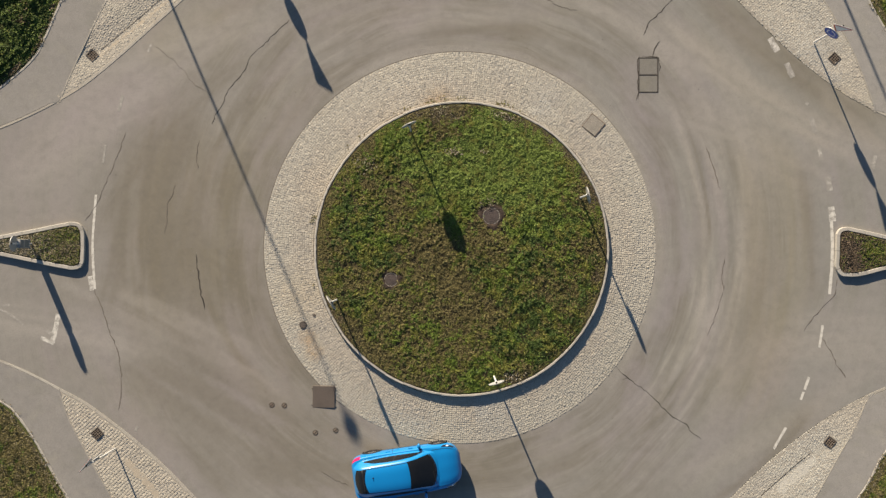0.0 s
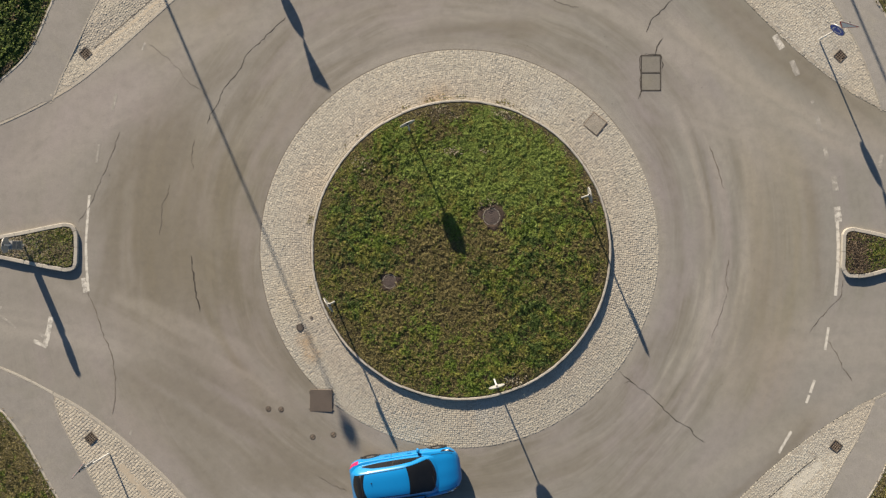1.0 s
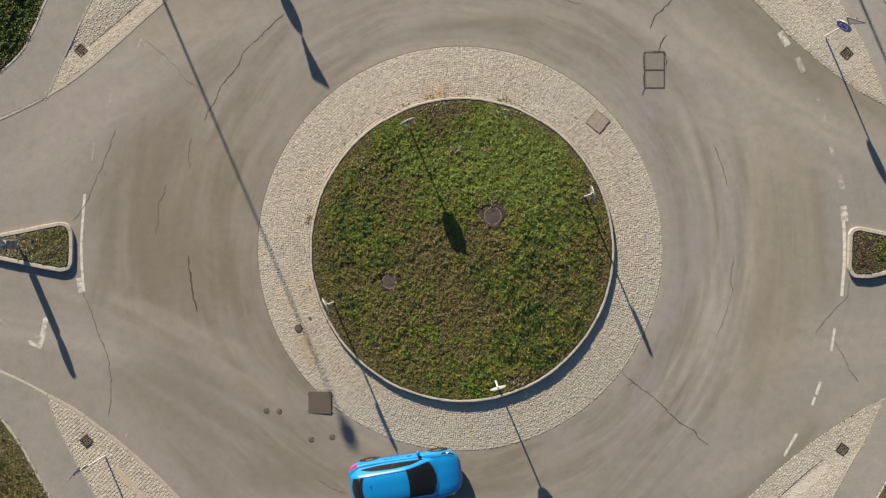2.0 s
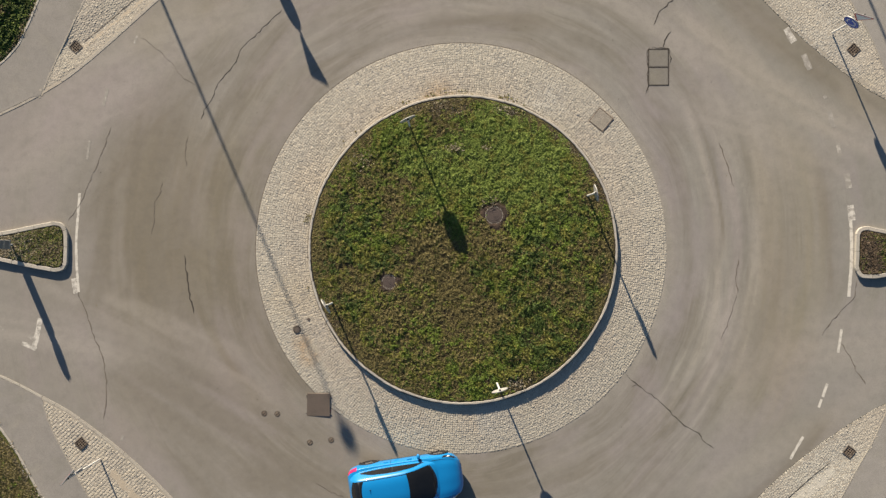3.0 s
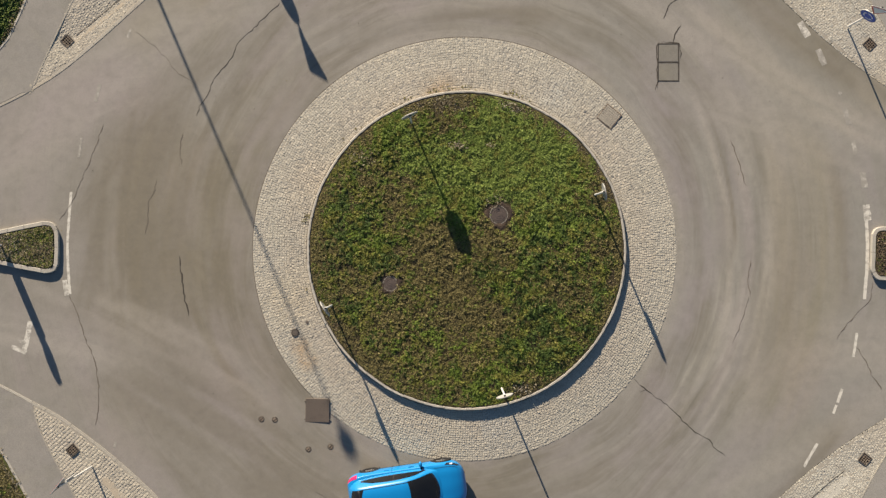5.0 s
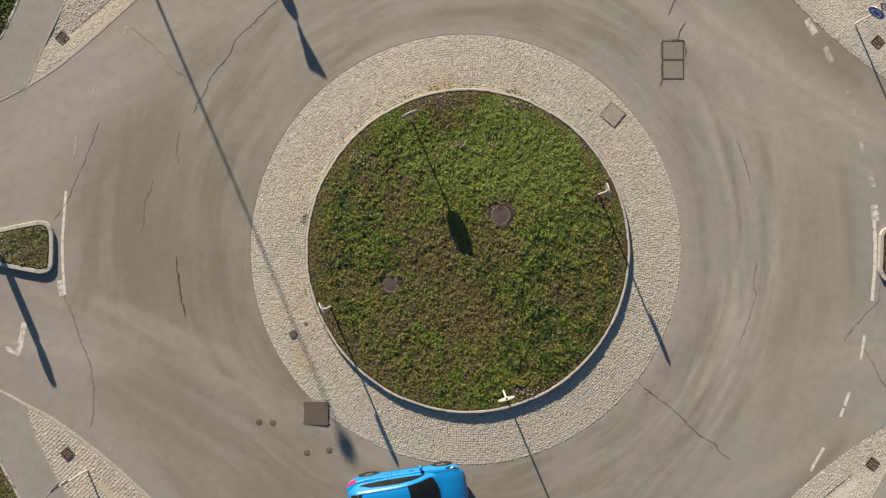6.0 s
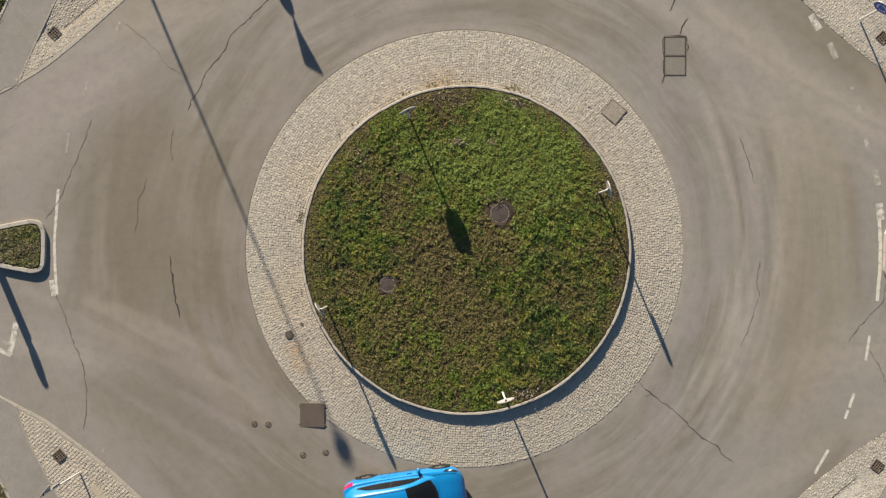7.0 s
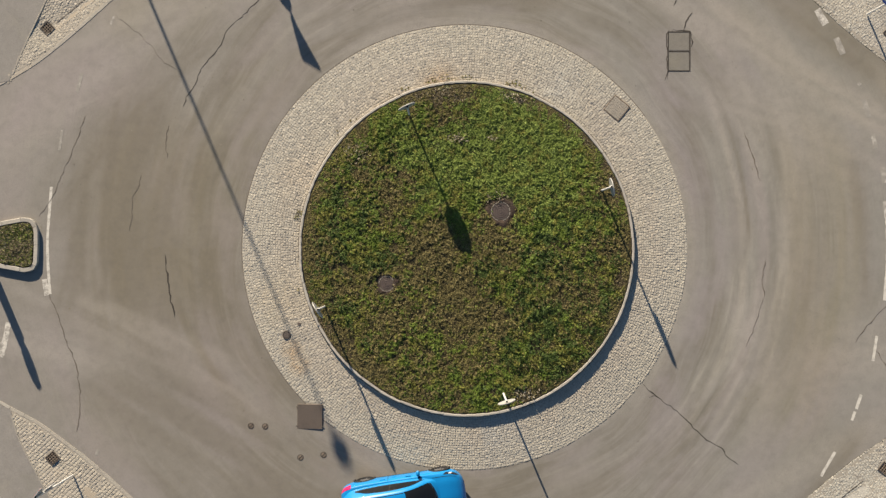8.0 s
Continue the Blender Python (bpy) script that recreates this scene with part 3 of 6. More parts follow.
# films that follow the ring: radius, half width, degrees from and to, tint, share
RING_FILMS = [(8.45, 0.75, -48, 42, MAUVE, 1.0), (9.55, 0.45, -45, 26, TAN, 0.8), (10.35, 0.30, -35, 24, MAUVE, 1.0), (12.3, 1.9, -34, 24, OLIVE, 1.1), (13.2, 1.0, -14, 20, OLIVE, 0.6),
              (11.0, 3.2, 152, 196, OLIVE, 1.0), (8.7, 1.7, 128, 226, SHADY, 0.75), (12.6, 1.7, 158, 190, SHADY, 0.28), (8.5, 1.1, 232, 300, SHADY, 0.40), (8.9, 0.30, 70, 118, TAN, 0.6), (8.35, 0.35, 60, 125, SHADY, 0.12), (9.9, 0.5, 96, 130, SHADY, 0.10)]
# films along a line: ends, bow to the left, half width, tint, share
LINE_FILMS = [((9.4, 10.5), (17.6, 4.3), -0.45, 1.35, SHADY, 1.0), ((8.2, 9.2), (15.2, 4.0), -0.35, 0.75, TAN, 0.9), ((-12.2, -2.4), (-6.6, -6.6), 0.25, 0.8, (1.075, 1.06, 1.07), 0.6), ((-10.1, -1.6), (-8.2, -5.0), -0.15, 0.22, SHADY, 0.7), ((-9.9, 8.9), (-7.4, 9.9), 0.1, 0.35, SHADY, 0.5), ((-18.5, 2.6), (-11.5, 6.4), 0.5, 1.5, MAUVE, 0.9)]


def road_wear(x, y):
    """Colour and cover of the streaks, and the tint of the broad stains, at each spot."""
    base = np.array(ROAD)
    dark, oily, pale = base * (0.75, 0.72, 0.655), base * (0.60, 0.59, 0.53), base * (1.30, 1.29, 1.28)
    laid, cover, tint = np.zeros((len(x), 3)), np.zeros(len(x)), np.ones((len(x), 3))
    for k, (p0, p1, bow, width, strength) in enumerate([*TRACKS_WEST, *TRACKS_SOUTH, *TRACKS_NORTH, *TRACKS_EAST]):
        p0, p1 = Vector(p0), Vector(p1)
        length = (p1 - p0).length
        way = (p1 - p0) / length
        u = ((x - p0.x) * way.x + (y - p0.y) * way.y) / length
        v = -(x - p0.x) * way.y + (y - p0.y) * way.x - 4 * bow * u * (1 - u)
        near = (np.abs(v) < width) & (np.abs(u - 0.5) < 0.56)
        if not near.any():
            continue
        u, v = u[near], v[near]
        streak = 0.25 + 0.75 * np.clip((fbm(u * length * 0.22 + 7 * k, v * 2.6, 200 + k, 4) - 0.34) / 0.28, 0, 1)
        f = smooth(-np.abs(v), -width, -width * 0.1) * smooth(-np.abs(u - 0.5), -0.56, -0.30) * streak * min(1.0, abs(strength) * 1.6)
        goal = pale if strength > 0 else oily if strength < -0.89 else dark
        laid[near] = laid[near] * (1 - f)[:, None] + goal * f[:, None]
        cover[near] = 1 - (1 - cover[near]) * (1 - f)
    blot = 0.35 + 0.65 * np.clip((fbm(x * 0.5, y * 0.5, 400, 4) - 0.32) / 0.32, 0, 1)
    for px, py, far, shade, share in TINTS:
        f = smooth(-np.hypot(x - px, y - py), -far, 0.0) * blot * share
        tint *= 1 + (np.array(shade) - 1) * f[:, None]
    far, turn = np.hypot(x, y), np.degrees(np.arctan2(y, x))
    wobble = 0.5 * (fbm(x * 0.35, y * 0.35, 430, 3) - 0.5)
    grainy = 0.55 + 0.45 * np.clip((fbm(far * 3.0, turn * 0.05, 450, 4) - 0.34) / 0.3, 0, 1)
    for radius, width, a0, a1, shade, share in RING_FILMS:
        off = np.abs((turn - (a0 + a1) / 2 + 180) % 360 - 180)
        f = smooth(-np.abs(far + wobble - radius), -width, -width * 0.35) * smooth(-off, -(a1 - a0) / 2 - 6, -(a1 - a0) / 2 + 14) * grainy * share
        tint *= 1 + (np.array(shade) - 1) * f[:, None]
    # fine swept streaks on the eastern lanes
    sweep = smooth(far, 8.6, 9.4) * smooth(-far, -12.2, -10.6) * smooth(-np.abs((turn + 8 + 180) % 360 - 180), -48, -26)
    lines = fbm(far * 5.5 + wobble * 2, turn * 0.06, 470, 3) - 0.5
    tint *= 1 + (sweep * np.clip(lines * 0.62, -0.10, 0.13))[:, None]
    for p0, p1, bow, width, shade, share in LINE_FILMS:
        p0, p1 = Vector(p0), Vector(p1)
        length = (p1 - p0).length
        way = (p1 - p0) / length
        u = ((x - p0.x) * way.x + (y - p0.y) * way.y) / length
        v = -(x - p0.x) * way.y + (y - p0.y) * way.x - 4 * bow * u * (1 - u) + wobble * min(1.0, width)
        f = smooth(-np.abs(v), -width, -width * 0.35) * smooth(-np.abs(u - 0.5), -0.55, -0.30) * (0.6 + 0.4 * blot) * share
        tint *= 1 + (np.array(shade) - 1) * f[:, None]
    return np.concatenate([laid / np.maximum(cover, 1e-4)[:, None], cover[:, None]], 1), np.concatenate([tint, np.ones((len(x), 1))], 1)


def nearest_on(line, x, y):
    """The point of a closed outline nearest to each spot."""
    best, bx, by = np.full(len(x), 1e9), x.copy(), y.copy()
    for a, b in zip(line, line[1:] + line[:1]):
        d = b - a
        u = np.clip(((x - a.x) * d.x + (y - a.y) * d.y) / max(d.length_squared, 1e-9), 0, 1)
        qx, qy = a.x + u * d.x, a.y + u * d.y
        far = np.hypot(x - qx, y - qy)
        closer = far < best
        best[closer], bx[closer], by[closer] = far[closer], qx[closer], qy[closer]
    return bx, by


def road_sheet(outline):
    """The carriageway as one fine sheet that ends on its outline."""
    step = 0.08

    def lines(reach):
        out = [reach + 0.5]
        while out[-1] < 40:
            out.append(out[-1] + 0.5)
        while out[-1] * 1.12 < FAR:
            out.append(out[-1] * 1.12)
        out = np.array([*out, FAR])
        return np.concatenate([-out[::-1], np.arange(-reach, reach + step / 2, step), out])

    gx, gy = lines(20.0), lines(12.0)
    xx, yy = np.meshgrid(gx, gy)
    shape = xx.shape
    x, y = xx.ravel().copy(), yy.ravel().copy()
    hit = inside(x, y, [tuple(q) for q in outline])
    idx = np.arange(len(x)).reshape(shape)
    cells = np.stack([idx[:-1, :-1], idx[:-1, 1:], idx[1:, 1:], idx[1:, :-1]], -1).reshape(-1, 4)
    cells = cells[hit[cells].any(1)]
    used = np.unique(cells)
    rim = used[~hit[used]]
    x[rim], y[rim] = nearest_on(outline, x[rim], y[rim])
    slot = np.zeros(len(x), np.int64)
    slot[used] = np.arange(len(used))
    x, y, cells = x[used], y[used], slot[cells]
    me = bpy.data.meshes.new("road")
    me.vertices.add(len(x))
    me.vertices.foreach_set("co", np.stack([x, y, np.zeros(len(x))], 1).reshape(-1).astype(np.float32))
    me.loops.add(len(cells) * 4)
    me.loops.foreach_set("vertex_index", cells.reshape(-1).astype(np.int32))
    me.polygons.add(len(cells))
    me.polygons.foreach_set("loop_start", np.arange(0, len(cells) * 4, 4, dtype=np.int32))
    me.update(calc_edges=True)
    for name, values in zip(("wear", "tint"), road_wear(x, y)):
        me.attributes.new(name, "FLOAT_COLOR", "POINT").data.foreach_set("color", values.reshape(-1).astype(np.float32))
    return me


road = tagged(link("road", road_sheet([*EDGE_NW, *EDGE_NE, *EDGE_SE, *EDGE_SW]), M_road), "worn grey-brown asphalt roundabout carriageway with tyre streaks", "road", kind="structure")

# inner edge of each corner's setts, then the edge of its planted verge
INNER_NW = curve([(-15.76, 5.75), (-15.30, 6.86), (-14.74, 8.06), (-14.34, 8.90), (-13.85, 9.86), (-13.30, 11.08), (-12.2, 12.5), (-10.9, 13.7), (-9.6, 14.6), (-8.2, 15.3), (-6.9, 15.7), (-5.9, 15.75)])
INNER_NE = curve([(16.29, 5.39), (15.90, 6.50), (15.45, 7.64), (15.01, 8.50), (14.56, 9.26), (14.19, 9.86), (13.45, 11.08), (12.3, 12.5), (11.0, 13.7), (9.7, 14.5), (8.3, 15.1), (7.0, 15.5), (6.0, 15.5)])
INNER_SE = curve([(16.07, -5.84), (15.72, -6.68), (15.34, -7.46), (14.96, -8.10), (14.52, -8.90), (13.96, -9.88), (13.01, -11.57), (12.0, -12.9), (10.8, -13.9), (9.5, -14.7), (8.1, -15.3), (6.9, -15.75), (5.8, -15.95)])
INNER_SW = curve([(-15.72, -5.59), (-15.36, -6.68), (-14.85, -7.68), (-14.30, -8.68), (-13.61, -9.88), (-12.63, -11.57), (-11.7, -12.9), (-10.6, -13.9), (-9.4, -14.7), (-8.1, -15.3), (-6.9, -15.8), (-5.75, -15.95)])
VERGE_NW = arms([(-FAR, 5.4), *[(-22.51, 5.19), (-19.40, 5.75), (-18.07, 6.26), (-17.29, 6.86), (-16.69, 7.44), (-16.18, 8.41), (-15.85, 9.17), (-15.54, 9.86), (-14.74, 11.74), (-13.30, 14.19), (-10.74, 17.74), (-7.64, 20.18)], (-5.6, FAR)])
VERGE_NE = arms([(5.6, FAR), *[(7.90, 20.18), (10.79, 17.74), (13.45, 14.41), (15.23, 11.30), (16.01, 9.75), (16.23, 9.35), (16.47, 8.90), (16.83, 8.28), (17.45, 7.53), (19.23, 6.42), (22.78, 5.42)], (FAR, 5.4)])
VERGE_SE = arms([(FAR, -5.4), *[(22.78, -5.46), (19.67, -6.06), (17.67, -6.86), (16.74, -7.90), (16.45, -8.35), (16.12, -9.01), (15.54, -9.90), (14.56, -11.57), (13.01, -14.23), (10.79, -17.12), (7.90, -20.22)], (5.6, -FAR)])
VERGE_SW = arms([(-5.6, -FAR), *[(-7.64, -20.22), (-10.74, -17.12), (-12.85, -14.23), (-14.41, -11.57), (-15.32, -9.88), (-15.74, -9.19), (-16.18, -8.41), (-16.69, -7.50), (-17.18, -6.79), (-17.63, -6.26), (-18.07, -5.97), (-19.40, -5.57), (-22.51, -5.26)], (-FAR, -5.4)])


def between(a, b, start, end):
    """The part of line a nearest from start to end."""
    i = min(range(len(a)), key=lambda k: (a[k] - start).length)
    j = min(range(len(a)), key=lambda k: (a[k] - end).length)
    return a[i:j + 1] if i <= j else a[j:i + 1][::-1]


def corner(tag, edge, inner, verge, out, grate, valley, seed, depth, stone_mat, pitch, joint, crown=0.88, dip=0.009, strip=None):
    """Footpath, setts with a dished drain line, kerbs and verge of one corner. out: its far corner. valley: the drain line's far end. strip: stone of a flush kerb along the setts, if there is one."""
    far = Vector(out)
    # footpath: from the kerb to the verge, without the setts
    front = offset(edge, 0.10)
    a, b = inner[0], inner[-1]
    i = min(range(len(front)), key=lambda k: (front[k] - a).length)
    j = min(range(len(front)), key=lambda k: (front[k] - b).length)
    if i < j:
        rim = [*front[:i], *inner, *front[j + 1:]]
        first, last = i, j
        closing = inner[::-1]
    else:
        rim = [*front[:j], *inner[::-1], *front[i + 1:]]
        first, last = j, i
        closing = inner
    lens = offset(edge, 0.006)[first:last + 1]
    path = tagged(finish("pavement_" + tag, slab([*rim, *verge[::-1]], -0.14, 0.014), M_path_pale if "east" in tag else M_path), "smooth grey asphalt footpath round the corner", "pavement", kind="structure")
    # bed and setts; the drain line lies lowest
    outline = [tuple(q) for q in [*lens, *closing]]
    g0, g1 = Vector(grate), Vector(valley)
    way = (g1 - g0).normalized()

    def drop(x, y):
        dx, dy = x - g0.x, y - g0.y
        along = dx * way.x + dy * way.y
        side = np.abs(dx * way.y - dy * way.x)
        back = np.maximum(-along, 0.0)
        ends = np.clip(1.0 - (along - (g1 - g0).length - 0.4) / 1.2, 0, 1)
        return 0.012 - depth * ends * np.clip(1.0 - np.sqrt(side ** 2 + back ** 2) / 0.75, 0, 1)

    bed = tagged(new("pavement_setts_" + tag), "pale granite sett paving dished towards a drain", "paving", kind="structure")
    xs, ys = [q[0] for q in outline], [q[1] for q in outline]
    step = 0.08
    gx, gy = np.meshgrid(np.arange(min(xs) - 0.3, max(xs) + 0.6, step), np.arange(min(ys) - 0.3, max(ys) + 0.6, step))
    bm = bmesh.new()
    bz = drop(gx, gy) - joint
    trimmed = [tuple(q) for q in [*offset(edge, 0.115)[first:last + 1], *closing]]
    core = inside(gx.ravel() + step / 2, gy.ravel() + step / 2, trimmed).reshape(gx.shape)
    keep = core.copy()
    keep[1:] |= core[:-1]
    keep[:-1] |= core[1:]
    keep[:, 1:] |= core[:, :-1]
    keep[:, :-1] |= core[:, 1:]
    keep &= np.hypot(gx + step / 2 - g0.x, gy + step / 2 - g0.y) > 0.17
    vert = {}

    def at(r, c):
        if (r, c) not in vert:
            vert[r, c] = bm.verts.new((gx[r, c], gy[r, c], bz[r, c]))
        return vert[r, c]

    for r in range(gx.shape[0] - 1):
        for c in range(gx.shape[1] - 1):
            if keep[r, c]:
                bm.faces.new((at(r, c), at(r, c + 1), at(r + 1, c + 1), at(r + 1, c)))
    part("joint_sand", bm, M_bed, bed, "sandy bed between the setts")
    # courses run across the drain line
    size = 0.088
    turn = math.atan2(way.y, way.x)
    span = max(max(xs) - min(xs), max(ys) - min(ys)) * 1.5
    k = int(span / size)
    u, v = np.meshgrid(np.arange(-k, k) * pitch, np.arange(-k, k) * size)
    rng = np.random.default_rng(seed)
    u = u + 0.012 * np.sin(v * 3.0)
    v = v + rng.uniform(-0.5, 0.5, (1, v.shape[1])) * size + rng.normal(0, 0.006, v.shape)
    x = (g0.x + u * way.x - v * way.y).ravel()
    y = (g0.y + u * way.y + v * way.x).ravel()
    ok = inside(x, y, [tuple(q) for q in [*offset(edge, 0.165 if strip else 0.135)[first:last + 1], *closing]])
    cut = np.hypot(x - g0.x, y - g0.y) > 0.235
    x, y = x[ok & cut], y[ok & cut]
    setts("setts", x, y, np.full(len(x), turn), np.full(len(x), pitch - joint * 2.0), np.full(len(x), size - 0.003), drop(x, y), bed, seed, crown, dip)
    # flush kerb stones or one course of setts along the road edge
    if strip:
        kerb_run(bed, edge[first:last + 1], 0.112, -0.1, 0.009, 0.9, strip, "edging_stone", seed=seed + 40, chamfer=0.003, rough=0.004)
    else:
        rim, far_along = offset(edge, 0.055)[first:last + 1], 0.0
        ex, ey, ea = [], [], []
        for p, q in zip(rim, rim[1:]):
            d = q - p
            while far_along < d.length:
                c = p + d.normalized() * far_along
                ex.append(c.x), ey.append(c.y), ea.append(math.atan2(d.y, d.x))
                far_along += 0.104
            far_along -= d.length
        ex, ey = np.array(ex), np.array(ey)
        setts("edge_course", ex, ey, np.array(ea), np.full(len(ex), 0.098), np.full(len(ex), 0.094), drop(ex, ey) - 0.007, bed, seed + 40, 0.94, 0.005)
    # kerbs
    kerb = tagged(new("kerb_" + tag), "low pale stone kerb along the carriageway", "kerb", kind="structure")
    for run in (edge[:first + 1], edge[last:]):
        run = [q for q in run if q.length < 27]
        if len(run) > 2:
            kerb_run(kerb, run, 0.09, -0.1, 0.010, 1.0, stone_mat, seed=seed, chamfer=0.003)
    trim = tagged(new("edging_" + tag), "narrow pale edging stones round the verge", "edging", kind="structure")
    near = [q for q in verge if q.length < 27]
    kerb_run(trim, near, 0.085, -0.1, 0.026, 0.55, M_pale, "edging_stone", seed=seed + 9, rough=0.016)
    kerb_run(trim, inner[1:-1], -0.05, -0.1, 0.018, 0.6, M_edge, "edging_stone", seed=seed + 11, chamfer=0.004)
    tagged(finish("verge_" + tag, slab([*offset(verge, 0.095), far], -0.14, 0.02), M_meadow), "planted green verge behind the footpath", "verge", kind="structure")
    # inlet grate
    grate_thing(g0, radians({"northwest": -45, "northeast": -46, "southeast": -38, "southwest": 42}[tag]), float(drop(g0.x, g0.y)))
    return drop


def grate_thing(g, turn, z):
    ob = thing("drain_grate", "square dark iron drain grate set among setts", "drain", "corner drains", m=Matrix.Translation((g.x, g.y, z + 0.012)) @ Matrix.Rotation(turn, 4, "Z") @ Matrix.Scale(0.82, 4))
    bm = bmesh.new()
    for s in (-1, 1):
        box(bm, 0.46, 0.035, 0.04, Matrix.Translation((0, s * 0.2125, 0)), 0.004)
        box(bm, 0.035, 0.39, 0.04, Matrix.Translation((s * 0.2125, 0, 0)), 0.004)
    part("frame", bm, M_iron, ob)
    # flat black plate in place of the drain's unlit depth
    bm = bmesh.new()
    box(bm, 0.40, 0.40, 0.01, Matrix.Translation((0, 0, -0.03)))
    part("sump", bm, M_black, ob, "black plate standing for the unlit hollow below the bars")
    bar = box(bmesh.new(), 0.385, 0.030, 0.022, bevel=0.004)
    me = bpy.data.meshes.new("bar")
    bar.to_mesh(me)
    bar.free()
    me.materials.append(M_concrete)
    for k in range(4):
        b = new("bar", me)
        b.parent = ob
        b.location = (0, -0.144 + 0.096 * k, -0.004)
    for k in range(3):
        b = new("cross_bar", me)
        b.parent = ob
        b.location = (-0.10 + 0.10 * k, 0, -0.007)
        b.rotation_euler = (0, 0, math.pi / 2)


drop_nw = corner("northwest", EDGE_NW, INNER_NW, VERGE_NW, (-FAR, FAR), (-14.45, 7.57), (-11.63, 9.79), 1, 0.050, M_low, 0.092, 0.0048, 0.90, 0.0075, M_low)
drop_ne = corner("northeast", EDGE_NE, INNER_NE, VERGE_NE, (FAR, FAR), (14.72, 7.44), (13.01, 9.52), 2, 0.042, M_low, 0.086, 0.0036, 0.93, 0.0055)
drop_se = corner("southeast", EDGE_SE, INNER_SE, VERGE_SE, (FAR, -FAR), (14.54, -7.64), (11.79, -9.75), 3, 0.026, M_dusty, 0.084, 0.0030, 0.95, 0.0045)
drop_sw = corner("southwest", EDGE_SW, INNER_SW, VERGE_SW, (-FAR, -FAR), (-14.25, -7.30), (-12.12, -9.48), 4, 0.022, M_pale, 0.116, 0.0085, 0.84, 0.013, M_low)

# ---- central island ----
APRON_OUT, RING = 7.70, 5.77
CENTRE = Vector((0.06, -0.04))


def apron_z(r):
    return 0.007 + 0.123 * (APRON_OUT - r) / (APRON_OUT - RING)


apron = tagged(new("pavement_apron"), "ring of pale granite setts sloping up to the island", "paving", kind="structure")
bm = bmesh.new()
rows = []
for k in range(144):
    a = 2 * math.pi * k / 144
    c, s = math.cos(a), math.sin(a)
    rows.append([bm.verts.new((c * r + CENTRE.x * (r < 7), s * r + CENTRE.y * (r < 7), z)) for r, z in ((APRON_OUT, -0.1), (APRON_OUT, 0.0015), (APRON_OUT - 0.012, 0.002), (RING - 0.1, apron_z(RING) - 0.0064))])
for p, q in zip(rows, rows[1:] + rows[:1]):
    for k in range(3):
        bm.faces.new((p[k], q[k], q[k + 1], p[k + 1]))
bmesh.ops.recalc_face_normals(bm, faces=bm.faces)
part("joint_sand", bm, M_bed, apron, "sandy bed between the setts")
rng = np.random.default_rng(7)
cx, cy, ca, cs, cz = [], [], [], [], []
COVER = Vector((5.24, 4.82))
POT = Vector((-6.15, -3.02))
course = 0.086
t0 = math.atan2(COVER.y, COVER.x) + 0.15
n_rows = int((APRON_OUT - 0.012 - RING) / course)
PLATE = Vector((-5.35, -5.85))
for g in range(0, n_rows, 5):
    rows_here = range(g, min(g + 5, n_rows))
    mid = APRON_OUT - 0.012 - course * (g + 2.5)
    n = int(2 * math.pi * mid / course)
    lines = (np.arange(n) + rng.uniform(0, 1)) * 2 * math.pi / n
    wave = np.cos(lines) * 7.0, np.sin(lines) * 7.0
    shift = (vnoise(*wave, 0.55, 70) - 0.5) * 0.06 + rng.normal(0, 0.004, n)
    for k in rows_here:
        edge = k in (0, n_rows - 1)
        r = APRON_OUT - 0.012 - course * (k + 0.5) + (0 if edge else shift)
        a = lines + rng.normal(0, 0.0008, n) + (vnoise(*wave, 1.1, 71 + g) - 0.5) * 0.006
        w = k / n_rows
        x, y = np.cos(a) * r + CENTRE.x * w, np.sin(a) * r + CENTRE.y * w
        far = (np.hypot(x - POT.x, y - POT.y) > 0.18) & (np.maximum(np.abs(x - PLATE.x), np.abs(y - PLATE.y)) > 0.47)
        d = np.stack([x - COVER.x, y - COVER.y], 1)
        uu, vv = d[:, 0] * math.cos(t0) + d[:, 1] * math.sin(t0), -d[:, 0] * math.sin(t0) + d[:, 1] * math.cos(t0)
        far &= (np.maximum(np.abs(uu), np.abs(vv)) > 0.37)
        cx.append(x[far]), cy.append(y[far]), ca.append(a[far])
        cs.append(np.full(int(far.sum()), 2 * math.pi * mid / n - 0.008)), cz.append((apron_z(r) * np.ones(n))[far])
cx, cy, ca, cs, cz = (np.concatenate(v) for v in (cx, cy, ca, cs, cz))
apart = (np.abs(np.mod(ca, 2 * math.pi) - 1.5 * math.pi) < 0.090)
rest = ~apart
setts("setts", cx[rest], cy[rest], ca[rest], np.full(int(rest.sum()), course - 0.005), cs[rest], cz[rest], apron, 5, np.interp(cy[rest], (-4.0, 1.0, 5.0), (0.89, 0.92, 0.93)), np.interp(cy[rest], (-4.0, 1.0, 5.0), (0.0085, 0.0066, 0.0052)))
sett_meshes = []
